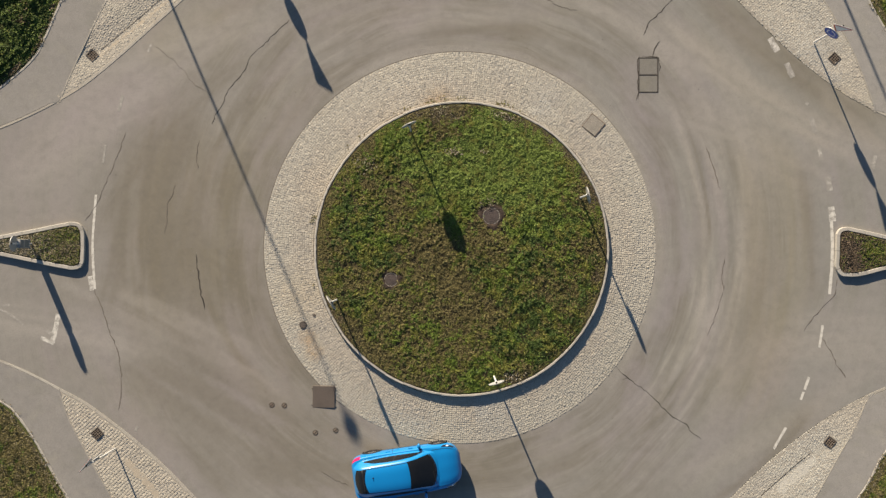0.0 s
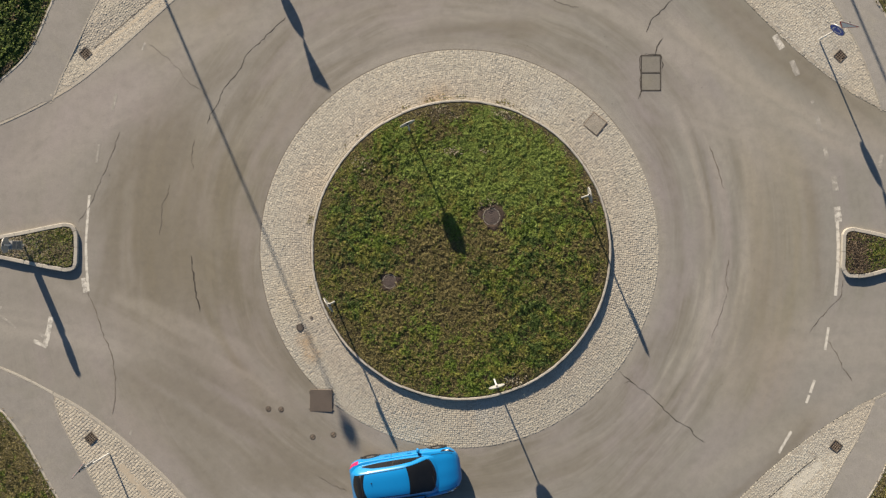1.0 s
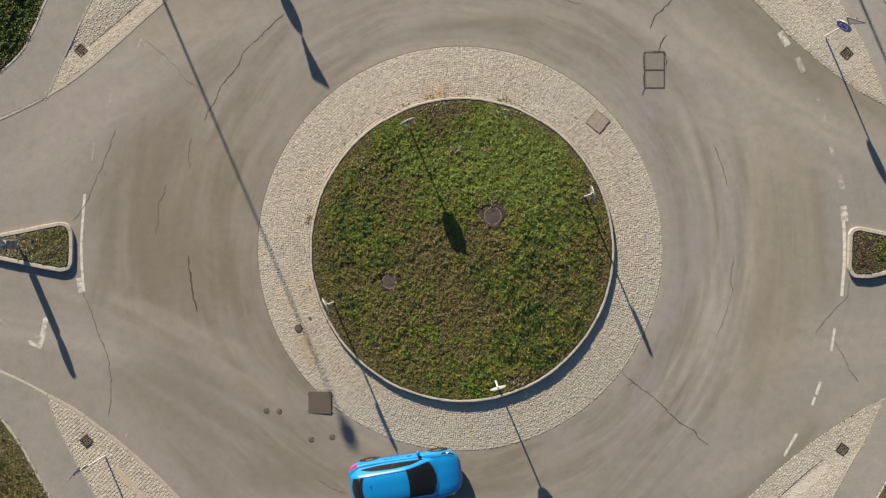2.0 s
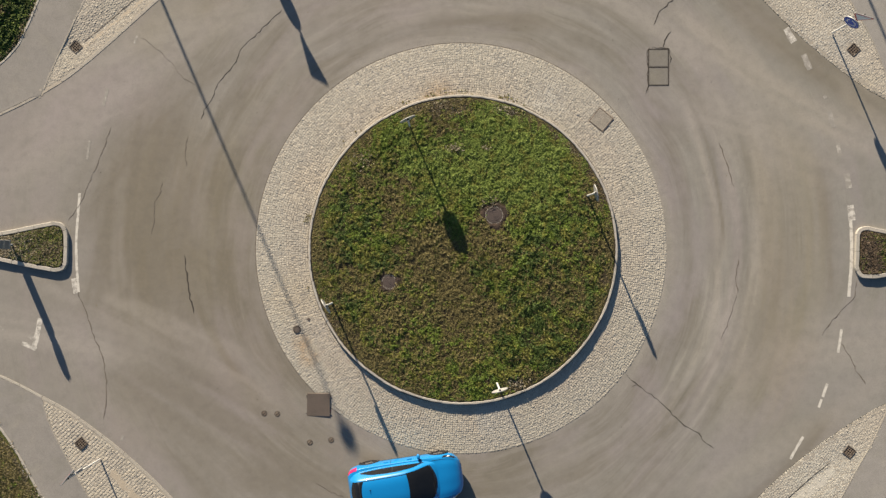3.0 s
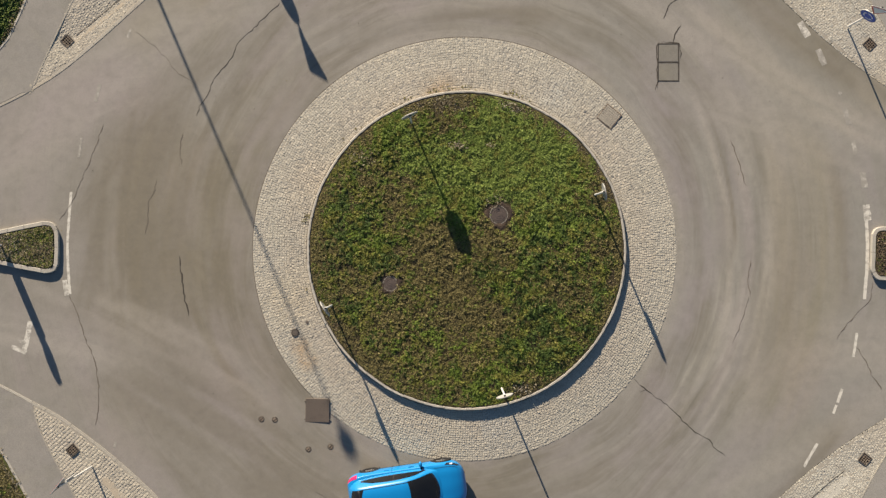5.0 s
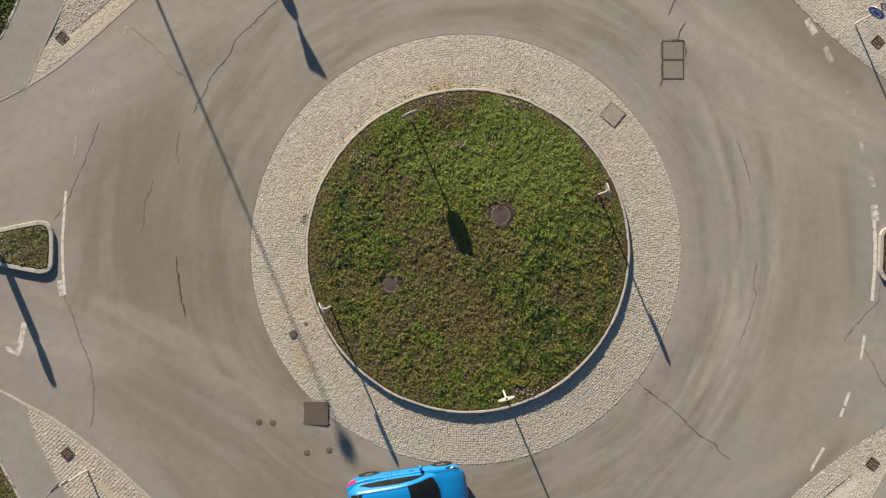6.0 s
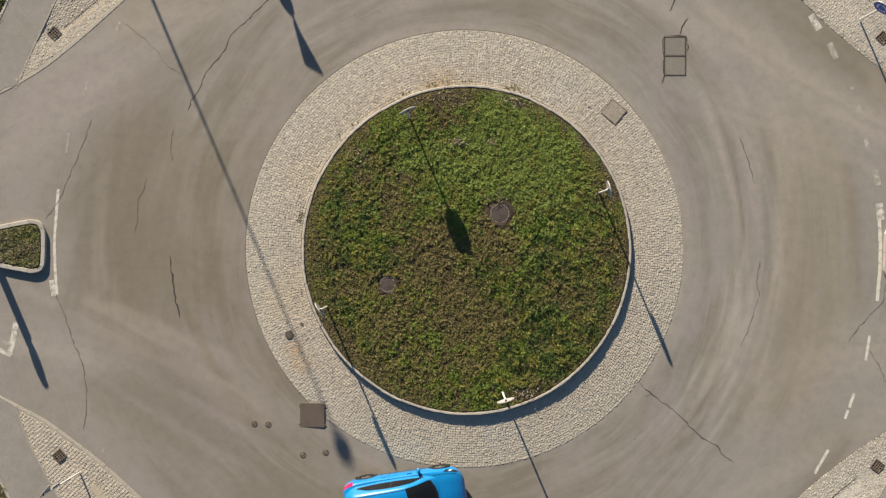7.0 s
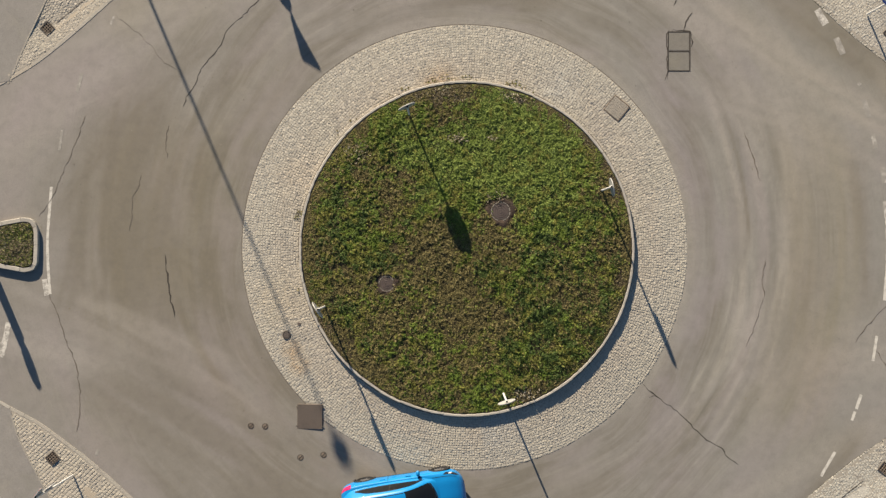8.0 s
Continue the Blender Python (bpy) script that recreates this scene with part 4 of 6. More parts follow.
for k in range(6):
    bm = bmesh.new()
    rnd = random.Random(k)
    a, b = (course - 0.007) * rnd.uniform(0.88, 1.05) / 2, (course - 0.007) * rnd.uniform(0.88, 1.05) / 2
    low = [bm.verts.new((sx * a, sy * b, -0.010)) for sx, sy in ((-1, -1), (1, -1), (1, 1), (-1, 1))]
    top = [bm.verts.new((sx * a * 0.88, sy * b * 0.88, -0.0008 + rnd.uniform(-0.0015, 0.0015))) for sx, sy in ((-1, -1), (1, -1), (1, 1), (-1, 1))]
    mid = bm.verts.new((0, 0, rnd.gauss(0.0024, 0.0012)))
    for i in range(4):
        bm.faces.new((top[i], top[(i + 1) % 4], mid))
        bm.faces.new((low[i], low[(i + 1) % 4], top[(i + 1) % 4], top[i]))
    me = bpy.data.meshes.new("sett")
    bm.to_mesh(me)
    bm.free()
    me.materials.append(M_sett_single)
    sett_meshes.append(me)
SETTS_APART = [(cx[i], cy[i], ca[i], cz[i]) for i in np.flatnonzero(apart)]

bm = bmesh.new()
rows = [[bm.verts.new((math.cos(2 * math.pi * k / 200) * r, math.sin(2 * math.pi * k / 200) * r, 0.0035)) for k in range(20, 131)] for r in (APRON_OUT + 0.003, APRON_OUT + 0.022)]
for k in range(110):
    bm.faces.new((rows[0][k], rows[1][k], rows[1][k + 1], rows[0][k + 1]))
part("edge_joint", bm, M_faint, apron, "dark dirty joint against the asphalt")
ring = tagged(new("kerb_island"), "pale stone kerb ring round the planted island", "kerb", kind="structure")
N_RING = 46
bm = bmesh.new()
rnd = random.Random(77)
rows = []
for k in range(240):
    a = 2 * math.pi * k / 240
    w = 0.012 + 0.030 * max(0.0, noise.noise((math.cos(a) * 6, math.sin(a) * 6, 2.0)) + 0.35) + rnd.uniform(0, 0.008)
    rows.append([bm.verts.new((CENTRE.x + math.cos(a) * r, CENTRE.y + math.sin(a) * r, apron_z(r) + 0.0045)) for r in (RING - 0.01, RING + w)])
for p, q in zip(rows, rows[1:] + rows[:1]):
    bm.faces.new((p[0], p[1], q[1], q[0]))
part("dirt_joint", bm, M_faint, ring, "dark dirt gathered in the joint")
ring_meshes = []
for v in range(5):
    rnd = random.Random(300 + v)
    bm = bmesh.new()
    rows = []
    for k in range(7):
        a = 2 * math.pi / N_RING * (k / 6 - 0.5) * (1 - 0.007)
        o, n, h = rnd.uniform(-0.008, 0.006), rnd.uniform(-0.006, 0.010), rnd.uniform(-0.006, 0.004)
        prof = ((RING + o, 0.0), (RING + o, 0.236 + h), (RING + o - 0.020, 0.258 + h), (RING - 0.080 + n, 0.258 + h), (RING - 0.092 + n, 0.245 + h), (RING - 0.092 + n, 0.0))
        rows.append([bm.verts.new((math.cos(a) * r, math.sin(a) * r, z)) for r, z in prof])
    for p, q in zip(rows, rows[1:]):
        for k in range(5):
            bm.faces.new((p[k], p[k + 1], q[k + 1], q[k]))
    for p in (rows[0], rows[-1]):
        bm.faces.new(p)
    bmesh.ops.recalc_face_normals(bm, faces=bm.faces)
    me = bpy.data.meshes.new("kerb_stone")
    bm.to_mesh(me)
    bm.free()
    me.materials.append(M_kerb)
    ring_meshes.append(me)
rnd = random.Random(3)
for k in range(N_RING):
    o = new("kerb_stone", rnd.choice(ring_meshes))
    o.parent = ring
    o.location = (CENTRE.x + rnd.uniform(-0.010, 0.010), CENTRE.y + rnd.uniform(-0.010, 0.010), rnd.uniform(-0.008, 0.005))
    o.rotation_euler = (0, 0, 2 * math.pi * (k + rnd.uniform(-0.003, 0.003)) / N_RING)


def mound(r):
    return 0.239 + 0.004 * np.clip((5.65 - r) / 0.7, 0, 1) + 0.032 * np.clip(1 - (r / 5.65) ** 2, 0, 1)


bm = bmesh.new()
rows = []
for j in range(15):
    r = 5.66 * j / 14
    rows.append([bm.verts.new((CENTRE.x + math.cos(a) * r, CENTRE.y + math.sin(a) * r, float(mound(r)) + 0.02 * min(1.0, 0.3 + (5.66 - r) / 1.2) * noise.noise((a * 2, r, 0)))) for a in (2 * math.pi * k / 72 for k in range(72))] if j else [bm.verts.new((*CENTRE, float(mound(0))))])
for k in range(72):
    bm.faces.new((rows[0][0], rows[1][k], rows[1][(k + 1) % 72]))
    for j in range(1, 14):
        bm.faces.new((rows[j][k], rows[j + 1][k], rows[j + 1][(k + 1) % 72], rows[j][(k + 1) % 72]))
tagged(finish("island_soil", bm, M_soil, smooth=True), "low mound of brown soil inside the kerb ring", "soil", kind="structure")

MANHOLES = [Vector((1.22, 1.24)), Vector((-2.69, -1.24))]


def brownness(x, y):
    """Share of dry plants on the island, 0 to 1."""
    b = 0.7 * (vnoise(x, y, 1.3, 3) - 0.5) + 0.5 * (vnoise(x, y, 0.5, 4) - 0.5) + 0.30
    for (px, py), r, w in (((-0.53, -0.69), 2.2, 0.42), ((-2.09, 1.31), 1.7, 0.06), ((-0.09, -2.69), 2.0, 0.25), ((-2.53, -3.35), 1.6, 0.18), ((-0.98, 4.97), 1.3, 0.30), ((2.58, 3.09), 2.6, -0.48), ((-4.53, 0.87), 1.3, -0.05), ((-4.0, -0.8), 1.2, 0.12), ((-1.6, 3.2), 1.5, -0.18),
                           ((3.24, -4.46), 1.6, -0.10), ((0.80, 4.20), 1.6, -0.25), ((1.24, -1.35), 1.0, -0.12), ((-1.20, -5.02), 1.2, -0.15), ((-3.86, -2.69), 1.0, 0.15), ((-4.93, -3.02), 0.7, 0.5), ((5.06, 2.09), 0.7, 0.7), ((4.35, 3.86), 0.6, 0.35), ((2.02, -5.13), 0.5, 0.4), ((1.02, 0.87), 0.9, 0.25)):
        b = b + 1.35 * w * np.exp(-((x - px) ** 2 + (y - py) ** 2) / (r * r))
    edge = np.clip((np.hypot(x - CENTRE.x, y - CENTRE.y) - 5.0) / 0.6, 0, 1)
    return np.clip(b + 1.1 * edge * np.clip(vnoise(x, y, 0.8, 8) - 0.2, 0, 1), 0, 1)


def bare(x, y):
    """Share of bare or littered soil on the island, 0 to 1."""
    b = np.zeros(len(x))
    for (px, py), sx, sy, turn in (((-4.74, -2.93), 0.34, 1.00, 0.60), ((5.18, 2.25), 0.32, 0.95, 0.42), ((4.20, 3.72), 0.26, 0.60, 0.75), ((-0.85, 5.22), 1.25, 0.34, 0.05), ((3.35, 4.40), 0.60, 0.20, -0.92), ((1.95, 5.05), 0.70, 0.22, -0.35), ((2.00, -5.08), 0.55, 0.22, 0.35), ((5.30, -0.9), 0.14, 0.8, 0.0), ((1.05, 1.45), 0.55, 0.30, 0.5)):
        dx, dy = x - px, y - py
        u, v = dx * math.cos(turn) + dy * math.sin(turn), -dx * math.sin(turn) + dy * math.cos(turn)
        b = np.maximum(b, np.exp(-(u / sx) ** 2 - (v / sy) ** 2))
    return np.clip(b * (0.55 + 0.9 * vnoise(x, y, 0.22, 33)), 0, 1)


def clear_of_covers(x, y):
    ok = np.ones(len(x), bool)
    for q, rad in zip(MANHOLES, (0.50, 0.34)):
        ok &= np.hypot(x - q.x, y - q.y) > rad + 0.40 * (vnoise(x, y, 0.22, 6) - 0.42)
    return ok


def plant_kind(x, y, brown, rng, draw):
    """Which leaf each spot carries; draw: one random number for each whole tuft."""
    n = len(x)
    bright = np.maximum(np.exp(-((x - 1.8) ** 2 + (y - 3.3) ** 2) / 8.5), 0.75 * np.exp(-((x + 1.0) ** 2 + (y - 3.0) ** 2) / 3.5))
    lush = (np.exp(-((x - 3.3) ** 2 + (y + 1.9) ** 2) / 7.0) + 0.8 * np.exp(-((x + 4.0) ** 2 + (y + 0.6) ** 2) / 4.0)) * vnoise(x, y, 0.5, 17)
    u = 0.5 * draw + 0.25 * rng.uniform(0, 1, n) + 0.25 * vnoise(x, y, 0.30, 61)

    def die(seed, cell):
        return 0.40 * rng.uniform(0, 1, n) + 0.60 * np.clip(1.7 * vnoise(x, y, cell, seed) - 0.35, 0, 1)

    return np.where(u < 0.10 + 0.72 * brown, 2, np.where(die(62, 0.22) < (0.34 + 0.22 * brown) * (1 - 0.35 * bright), 1, np.where(die(63, 0.28) < (0.24 + 1.6 * lush) * (1 - 0.8 * bright), 3, np.where(die(64, 0.25) < 0.08 + 1.0 * bright, 4, 0)))), bright, lush


rng = np.random.default_rng(11)
# low cover
n = 330000
r, a = 5.635 * np.sqrt(rng.uniform(0, 1, n)), rng.uniform(0, 2 * np.pi, n)
x, y = CENTRE.x + r * np.cos(a), CENTRE.y + r * np.sin(a)
clump = 0.5 * vnoise(x, y, 0.30, 1) + 0.5 * vnoise(x, y, 0.12, 2)
brown = brownness(x, y)
lawn = np.maximum(np.exp(-((x - 1.8) ** 2 + (y - 3.3) ** 2) / 8.5), 0.9 * np.exp(-((x + 0.9) ** 2 + (y - 2.8) ** 2) / 3.5))
ok = (rng.uniform(0, 1, n) < np.clip(0.18 + 0.30 * lawn + 1.3 * (clump - 0.30), 0.08, 1) * (1 - 0.3 * brown) * (1 - 0.93 * bare(x, y))) & clear_of_covers(x, y)
x, y, r, brown, clump = x[ok], y[ok], r[ok], brown[ok], clump[ok]
pick, bright, lush = plant_kind(x, y, brown, rng, np.clip(1.7 * vnoise(x, y, 0.17, 65) - 0.35, 0, 1))
tall = (0.010 + 0.045 * clump) * np.clip((5.70 - r) / 0.45, 0.35, 1)
size = np.full(len(x), 0.064)
# domed tufts
m = 15000
tr, ta = 5.60 * np.sqrt(rng.uniform(0, 1, m)), rng.uniform(0, 2 * np.pi, m)
tx, ty = CENTRE.x + tr * np.cos(ta), CENTRE.y + tr * np.sin(ta)
t_brown = brownness(tx, ty)
t_bright = np.exp(-((tx - 1.8) ** 2 + (ty - 3.3) ** 2) / 8.5)
t_lush = np.exp(-((tx - 3.0) ** 2 + (ty + 1.9) ** 2) / 8.0)
t_clump = 0.5 * vnoise(tx, ty, 0.55, 7) + 0.5 * vnoise(tx, ty, 0.25, 9)
ok = (rng.uniform(0, 1, m) < np.clip(0.26 + 2.1 * (t_clump - 0.34) + 0.35 * t_bright, 0.06, 1) * (1 - 0.25 * t_brown) * (1 - bare(tx, ty))) & clear_of_covers(tx, ty)
tx, ty, tr, t_brown, t_bright, t_lush = tx[ok], ty[ok], tr[ok], t_brown[ok], t_bright[ok], t_lush[ok]
m = len(tx)
spread = rng.uniform(0.030, 0.060, m) * (1 + 0.5 * t_lush)
t_clump = t_clump[ok]
rise = rng.uniform(0.035, 0.125, m) * (0.6 + 0.9 * t_clump) * (1 + 2.0 * t_lush * rng.uniform(0, 1, m) ** 2) * (1 - 0.35 * t_brown) * (1 - 0.25 * t_bright) * np.clip((5.62 - tr) / 0.60, 0.10, 1)
count = rng.integers(15, 28, m)
of = np.repeat(np.arange(m), count)
q = rng.normal(0, 1, (len(of), 2)) * spread[of][:, None]
hump = np.exp(-(q ** 2).sum(1) / (2 * spread[of] ** 2))
lx, ly = tx[of] + q[:, 0], ty[of] + q[:, 1]
leaf_pick = plant_kind(lx, ly, t_brown[of], rng, rng.uniform(0, 1, m)[of])[0]
x, y = np.append(x, lx), np.append(y, ly)
tall, size, pick = np.append(tall, 0.012 + rise[of] * (0.25 + 0.75 * hump)), np.append(size, np.full(len(of), 0.076)), np.append(pick, leaf_pick)
# pale dry stalks in a few spots
for (px, py), k, far in (((-0.15, 3.74), 90, 0.13), ((-0.45, 3.70), 40, 0.10), ((-0.55, 5.35), 120, 0.40), ((1.7, 5.2), 120, 0.25), ((-3.7, 3.3), 160, 0.30), ((1.05, 1.75), 80, 0.22), ((2.1, -5.05), 80, 0.20), ((0.95, 3.72), 40, 0.10)):
    q = rng.normal(0, far, (k, 2)) * (1.0, 0.6) + (px, py)
    x, y = np.append(x, q[:, 0]), np.append(y, q[:, 1])
    tall, size, pick = np.append(tall, np.full(k, 0.10)), np.append(size, np.full(k, 0.075)), np.append(pick, np.where(rng.uniform(0, 1, k) < 0.45, 6, 5))
# dead leaves lying on the bare soil
q = rng.uniform(-5.6, 5.6, (150000, 2)) + (CENTRE.x, CENTRE.y)
q = q[(rng.uniform(0, 1, len(q)) < 0.9 * (bare(q[:, 0], q[:, 1]) - 0.15)) & clear_of_covers(q[:, 0], q[:, 1])]
k = len(q)
x, y = np.append(x, q[:, 0]), np.append(y, q[:, 1])
tall, size, pick = np.append(tall, np.full(k, 0.020)), np.append(size, np.full(k, 0.055)), np.append(pick, np.where(q[:, 1] > 3.0, rng.choice((5, 6, 7), k, p=(0.70, 0.12, 0.18)), rng.choice((2, 5, 7, 8), k, p=(0.15, 0.30, 0.40, 0.15))))
r = np.hypot(x - CENTRE.x, y - CENTRE.y)
ok = r < 5.635
x, y, r, tall, size, pick = x[ok], y[ok], r[ok], tall[ok], size[ok], pick[ok]
plants = foliage("island_plants", x, y, mound(r), tall, size, pick, [M_green, M_olive, M_dry, M_dark, M_lime, M_straw, M_stalk, M_mulch, M_rust], 12, upright=0.42, slim=0.50)
tagged(plants, "low patchy weeds and ground cover, green and dried brown", "ground cover", kind="stuff")

# ---- splitter islands ----
def splitter(tag, outline, seed, seeds, dead):
    line = curve(outline + outline[:1], 0.12)[:-1]
    closed = [*line, line[0]]
    k = tagged(new("kerb_" + tag), "pale stone kerb round a small splitter island", "kerb", kind="structure")
    kerb_run(k, closed, 0.15, -0.1, 0.13, 0.62, M_kerb, seed=seed)
    inner = offset(closed, 0.145)
    tagged(finish("soil_" + tag, slab(inner[:-1], -0.1, 0.095), M_soil), "brown soil of a small splitter island", "soil", kind="structure")
    rng = np.random.default_rng(seed)
    poly = [tuple(q) for q in offset(closed, 0.19)[:-1]]
    xs, ys = [q[0] for q in poly], [q[1] for q in poly]
    n = int(6400 * (max(xs) - min(xs)) * (max(ys) - min(ys)))
    x, y = rng.uniform(min(xs), max(xs), n), rng.uniform(min(ys), max(ys), n)
    ok = inside(x, y, poly)
    x, y = x[ok], y[ok]
    clump = 0.5 * vnoise(x, y, 0.25, seed) + 0.5 * vnoise(x, y, 0.12, seed + 1)
    brown = np.clip(seeds(x, y) + 0.5 * (vnoise(x, y, 0.5, seed + 2) - 0.5), 0, 1)
    pick = np.where(rng.uniform(0, 1, len(x)) < brown, 2, np.where(rng.uniform(0, 1, len(x)) < 0.3, 3, np.where(rng.uniform(0, 1, len(x)) < 0.3, 1, 0)))
    pick = np.where((pick == 2) & (rng.uniform(0, 1, len(x)) < 0.55 * np.clip((-15.7 - x) / 1.2, 0, 1)), 4, pick)
    tagged(foliage("splitter_plants", x, y, np.full(len(x), 0.095), 0.015 + 0.07 * clump, 0.045, pick, [M_olive, M_dark, dead, M_green, M_stalk], seed), "low mixed green and brown ground cover", "ground cover", kind="stuff")


splitter("splitter_west", [(-14.73, -0.53), (-14.71, 0.20), (-14.76, 0.73), (-14.91, 0.95), (-15.20, 1.02), (-15.53, 0.97), (-16.68, 0.74), (-18.01, 0.49), (-19.34, 0.24), (-20.04, 0.13), (-20.11, 0.02), (-19.34, -0.09), (-18.01, -0.31), (-16.68, -0.58), (-15.58, -0.80), (-15.13, -0.86), (-14.85, -0.77)], 21,
         lambda x, y: 0.88 - 0.18 * (x + 17.0), M_straw)
splitter("splitter_east", [(14.75, 0.53), (14.73, -0.24), (14.75, -0.86), (14.91, -1.08), (15.24, -1.13), (16.68, -0.86), (18.05, -0.58), (18.89, -0.29), (18.89, -0.16), (18.05, 0.18), (16.68, 0.49), (15.44, 0.77), (15.13, 0.82), (14.86, 0.73)], 31,
         lambda x, y: 0.95 - 0.6 * np.exp(-((x - 16.3) ** 2 + (y + 0.1) ** 2) / 0.45), M_mulch)


# ---- plants on the verges ----
def verge_plants(name, verge, out, low, high, per_m2, tall, size, mixture, seed, label, shade=0.3, dead=M_dry, deep=M_dark, gaps=0.0):
    rng = np.random.default_rng(seed)
    poly = [tuple(q) for q in offset(verge, 0.17)] + [out]
    wide = 4.5
    n = int(per_m2 * (high[0] - low[0] + 2 * wide) * (high[1] - low[1] + 2 * wide))
    x, y = rng.uniform(low[0] - wide, high[0] + wide, n), rng.uniform(low[1] - wide, high[1] + wide, n)
    past = np.hypot(np.maximum(np.maximum(low[0] - x, x - high[0]), 0), np.maximum(np.maximum(low[1] - y, y - high[1]), 0))
    ok = rng.uniform(0, 1, n) < np.clip(1 - past / wide, 0, 1) ** 2
    x, y = x[ok], y[ok]
    ok = inside(x, y, poly)
    x, y = x[ok], y[ok]
    clump = 0.45 * vnoise(x, y, 0.7, seed) + 0.35 * vnoise(x, y, 0.3, seed + 1) + 0.2 * vnoise(x, y, 0.15, seed + 2)
    ok = rng.uniform(0, 1, len(x)) < np.clip(0.3 - gaps + (1.6 + 4.0 * gaps) * (clump - 0.3), 0.15 - 0.4 * gaps, 1)
    x, y, clump = x[ok], y[ok], clump[ok]
    patch = vnoise(x, y, 0.9, seed + 3)
    rim = ~inside(x, y, [tuple(q) for q in offset(verge, 0.34)] + [out])
    dry = np.clip(mixture + 0.7 * (patch - 0.5) + rim * (0.15 + 0.6 * vnoise(x, y, 0.5, seed + 8)), 0, 1)
    u = 0.45 * rng.uniform(0, 1, len(x)) + 0.55 * np.clip(1.6 * vnoise(x, y, 0.22, seed + 12) - 0.3, 0, 1)
    pick = np.where(u < dry, 2, np.where(rng.uniform(0, 1, len(x)) < shade, 3, np.where(rng.uniform(0, 1, len(x)) < 0.62 - 0.6 * shade, 1, 0)))
    pick = np.where((pick == 2) & (rng.uniform(0, 1, len(x)) < 0.12 + 0.3 * rim), 4, pick)
    rise = np.full(len(x), 0.03)
    for d in (0.40, 0.65, 0.95):
        rise += 0.316 * inside(x, y, [tuple(q) for q in offset(verge, d)] + [out])
    return tagged(foliage(name, x, y, np.full(len(x), 0.02), 0.02 + rise * tall * np.clip(clump - 0.15, 0, 1), size, pick, [M_green, M_olive, dead, deep, M_straw], seed + 5), label, "ground cover", kind="stuff")


verge_plants("verge_shrubs", VERGE_NW, (-FAR, FAR), (-20.07, 5.86), (-15.07, 11.52), 4600, 0.46, 0.085, 0.08, 41, "dense dark green low shrubs beside the footpath", 0.72, M_rust, M_shrub, 0.12)
verge_plants("verge_weeds", VERGE_SW, (-FAR, -FAR), (-20.07, -11.57), (-14.74, -5.68), 6200, 0.11, 0.058, 0.62, 51, "short weedy grass, green and brown")
verge_plants("verge_weeds", VERGE_SE, (FAR, -FAR), (15.01, -11.57), (18.78, -7.35), 5200, 0.13, 0.05, 0.58, 61, "short weedy grass, green and brown")
verge_plants("verge_weeds", VERGE_NE, (FAR, FAR), (15.45, 7.53), (18.78, 11.52), 5200, 0.15, 0.05, 0.55, 71, "short weedy grass, green and brown")


# ---- dry litter over the verge edgings ----
def edge_litter(verge, low, high, per_m, seed):
    rng = np.random.default_rng(seed)
    spots = []
    for a, b in zip(verge, verge[1:]):
        if low[0] < a.x < high[0] and low[1] < a.y < high[1]:
            k = int(per_m * (b - a).length) + 1
            u = rng.uniform(0, 1, k)
            way = (b - a).normalized()
            d = rng.normal(0.10, 0.075, k)
            spots.append(np.stack([a.x + (b.x - a.x) * u - way.y * d, a.y + (b.y - a.y) * u + way.x * d], 1))
    q = np.concatenate(spots)
    q = q[rng.uniform(0, 1, len(q)) < np.clip(1.9 * (vnoise(q[:, 0], q[:, 1], 0.35, seed) - 0.35), 0, 1)]
    tagged(foliage("edge_litter", q[:, 0], q[:, 1], np.full(len(q), 0.027), np.full(len(q), 0.03), 0.055, rng.integers(0, 4, len(q)), [M_straw, M_edge, M_dry, M_rust], seed, upright=0.3), "dry stalks and pale litter over the edging stones", "litter", kind="stuff")


edge_litter(VERGE_NW, (-20, 5), (-14, 12), 130, 141)
edge_litter(VERGE_SW, (-20, -12), (-14, -5), 110, 142)
edge_litter(VERGE_SE, (14, -12), (19, -7), 130, 143)
edge_litter(VERGE_NE, (14, 7), (19, 12), 170, 144)

# ---- leaf litter along the kerb ring ----
rng = np.random.default_rng(81)
spots = []
for (px, py), n, spread in (((-0.87, 5.75), 110, 0.35), ((-2.09, 5.46), 60, 0.35), ((0.13, 5.79), 26, 0.12), ((1.58, 5.62), 40, 0.12), ((2.02, 5.48), 26, 0.16), ((-5.73, 1.20), 24, 0.10), ((-5.82, 1.02), 12, 0.06), ((-3.86, 4.68), 16, 0.2), ((-4.37, 4.02), 8, 0.1), ((-5.73, -1.47), 8, 0.1)):
    q = rng.normal(0, spread, (n, 2)) + (px, py)
    spots.append(q)
q = np.concatenate(spots)
rr = np.hypot(q[:, 0] - CENTRE.x, q[:, 1] - CENTRE.y)
q = q[(rr > 5.80) & (rr < 5.97 + 0.12 * rng.uniform(0, 1, len(rr)) ** 3)]
rr = np.hypot(q[:, 0] - CENTRE.x, q[:, 1] - CENTRE.y)
tagged(foliage("leaf_litter", q[:, 0], q[:, 1], apron_z(rr) + 0.004, np.full(len(q), 0.02), 0.07, np.where(rng.uniform(0, 1, len(q)) < 0.75, 0, 1), [M_dry, M_olive], 82, upright=0.25), "scattered dry brown leaves against the kerb", "leaf litter", kind="stuff")
q = np.stack([rng.uniform(-0.3, 0.3, 14), rng.uniform(-0.12, 0.12, 14)], 1) + (2.02, -5.00)
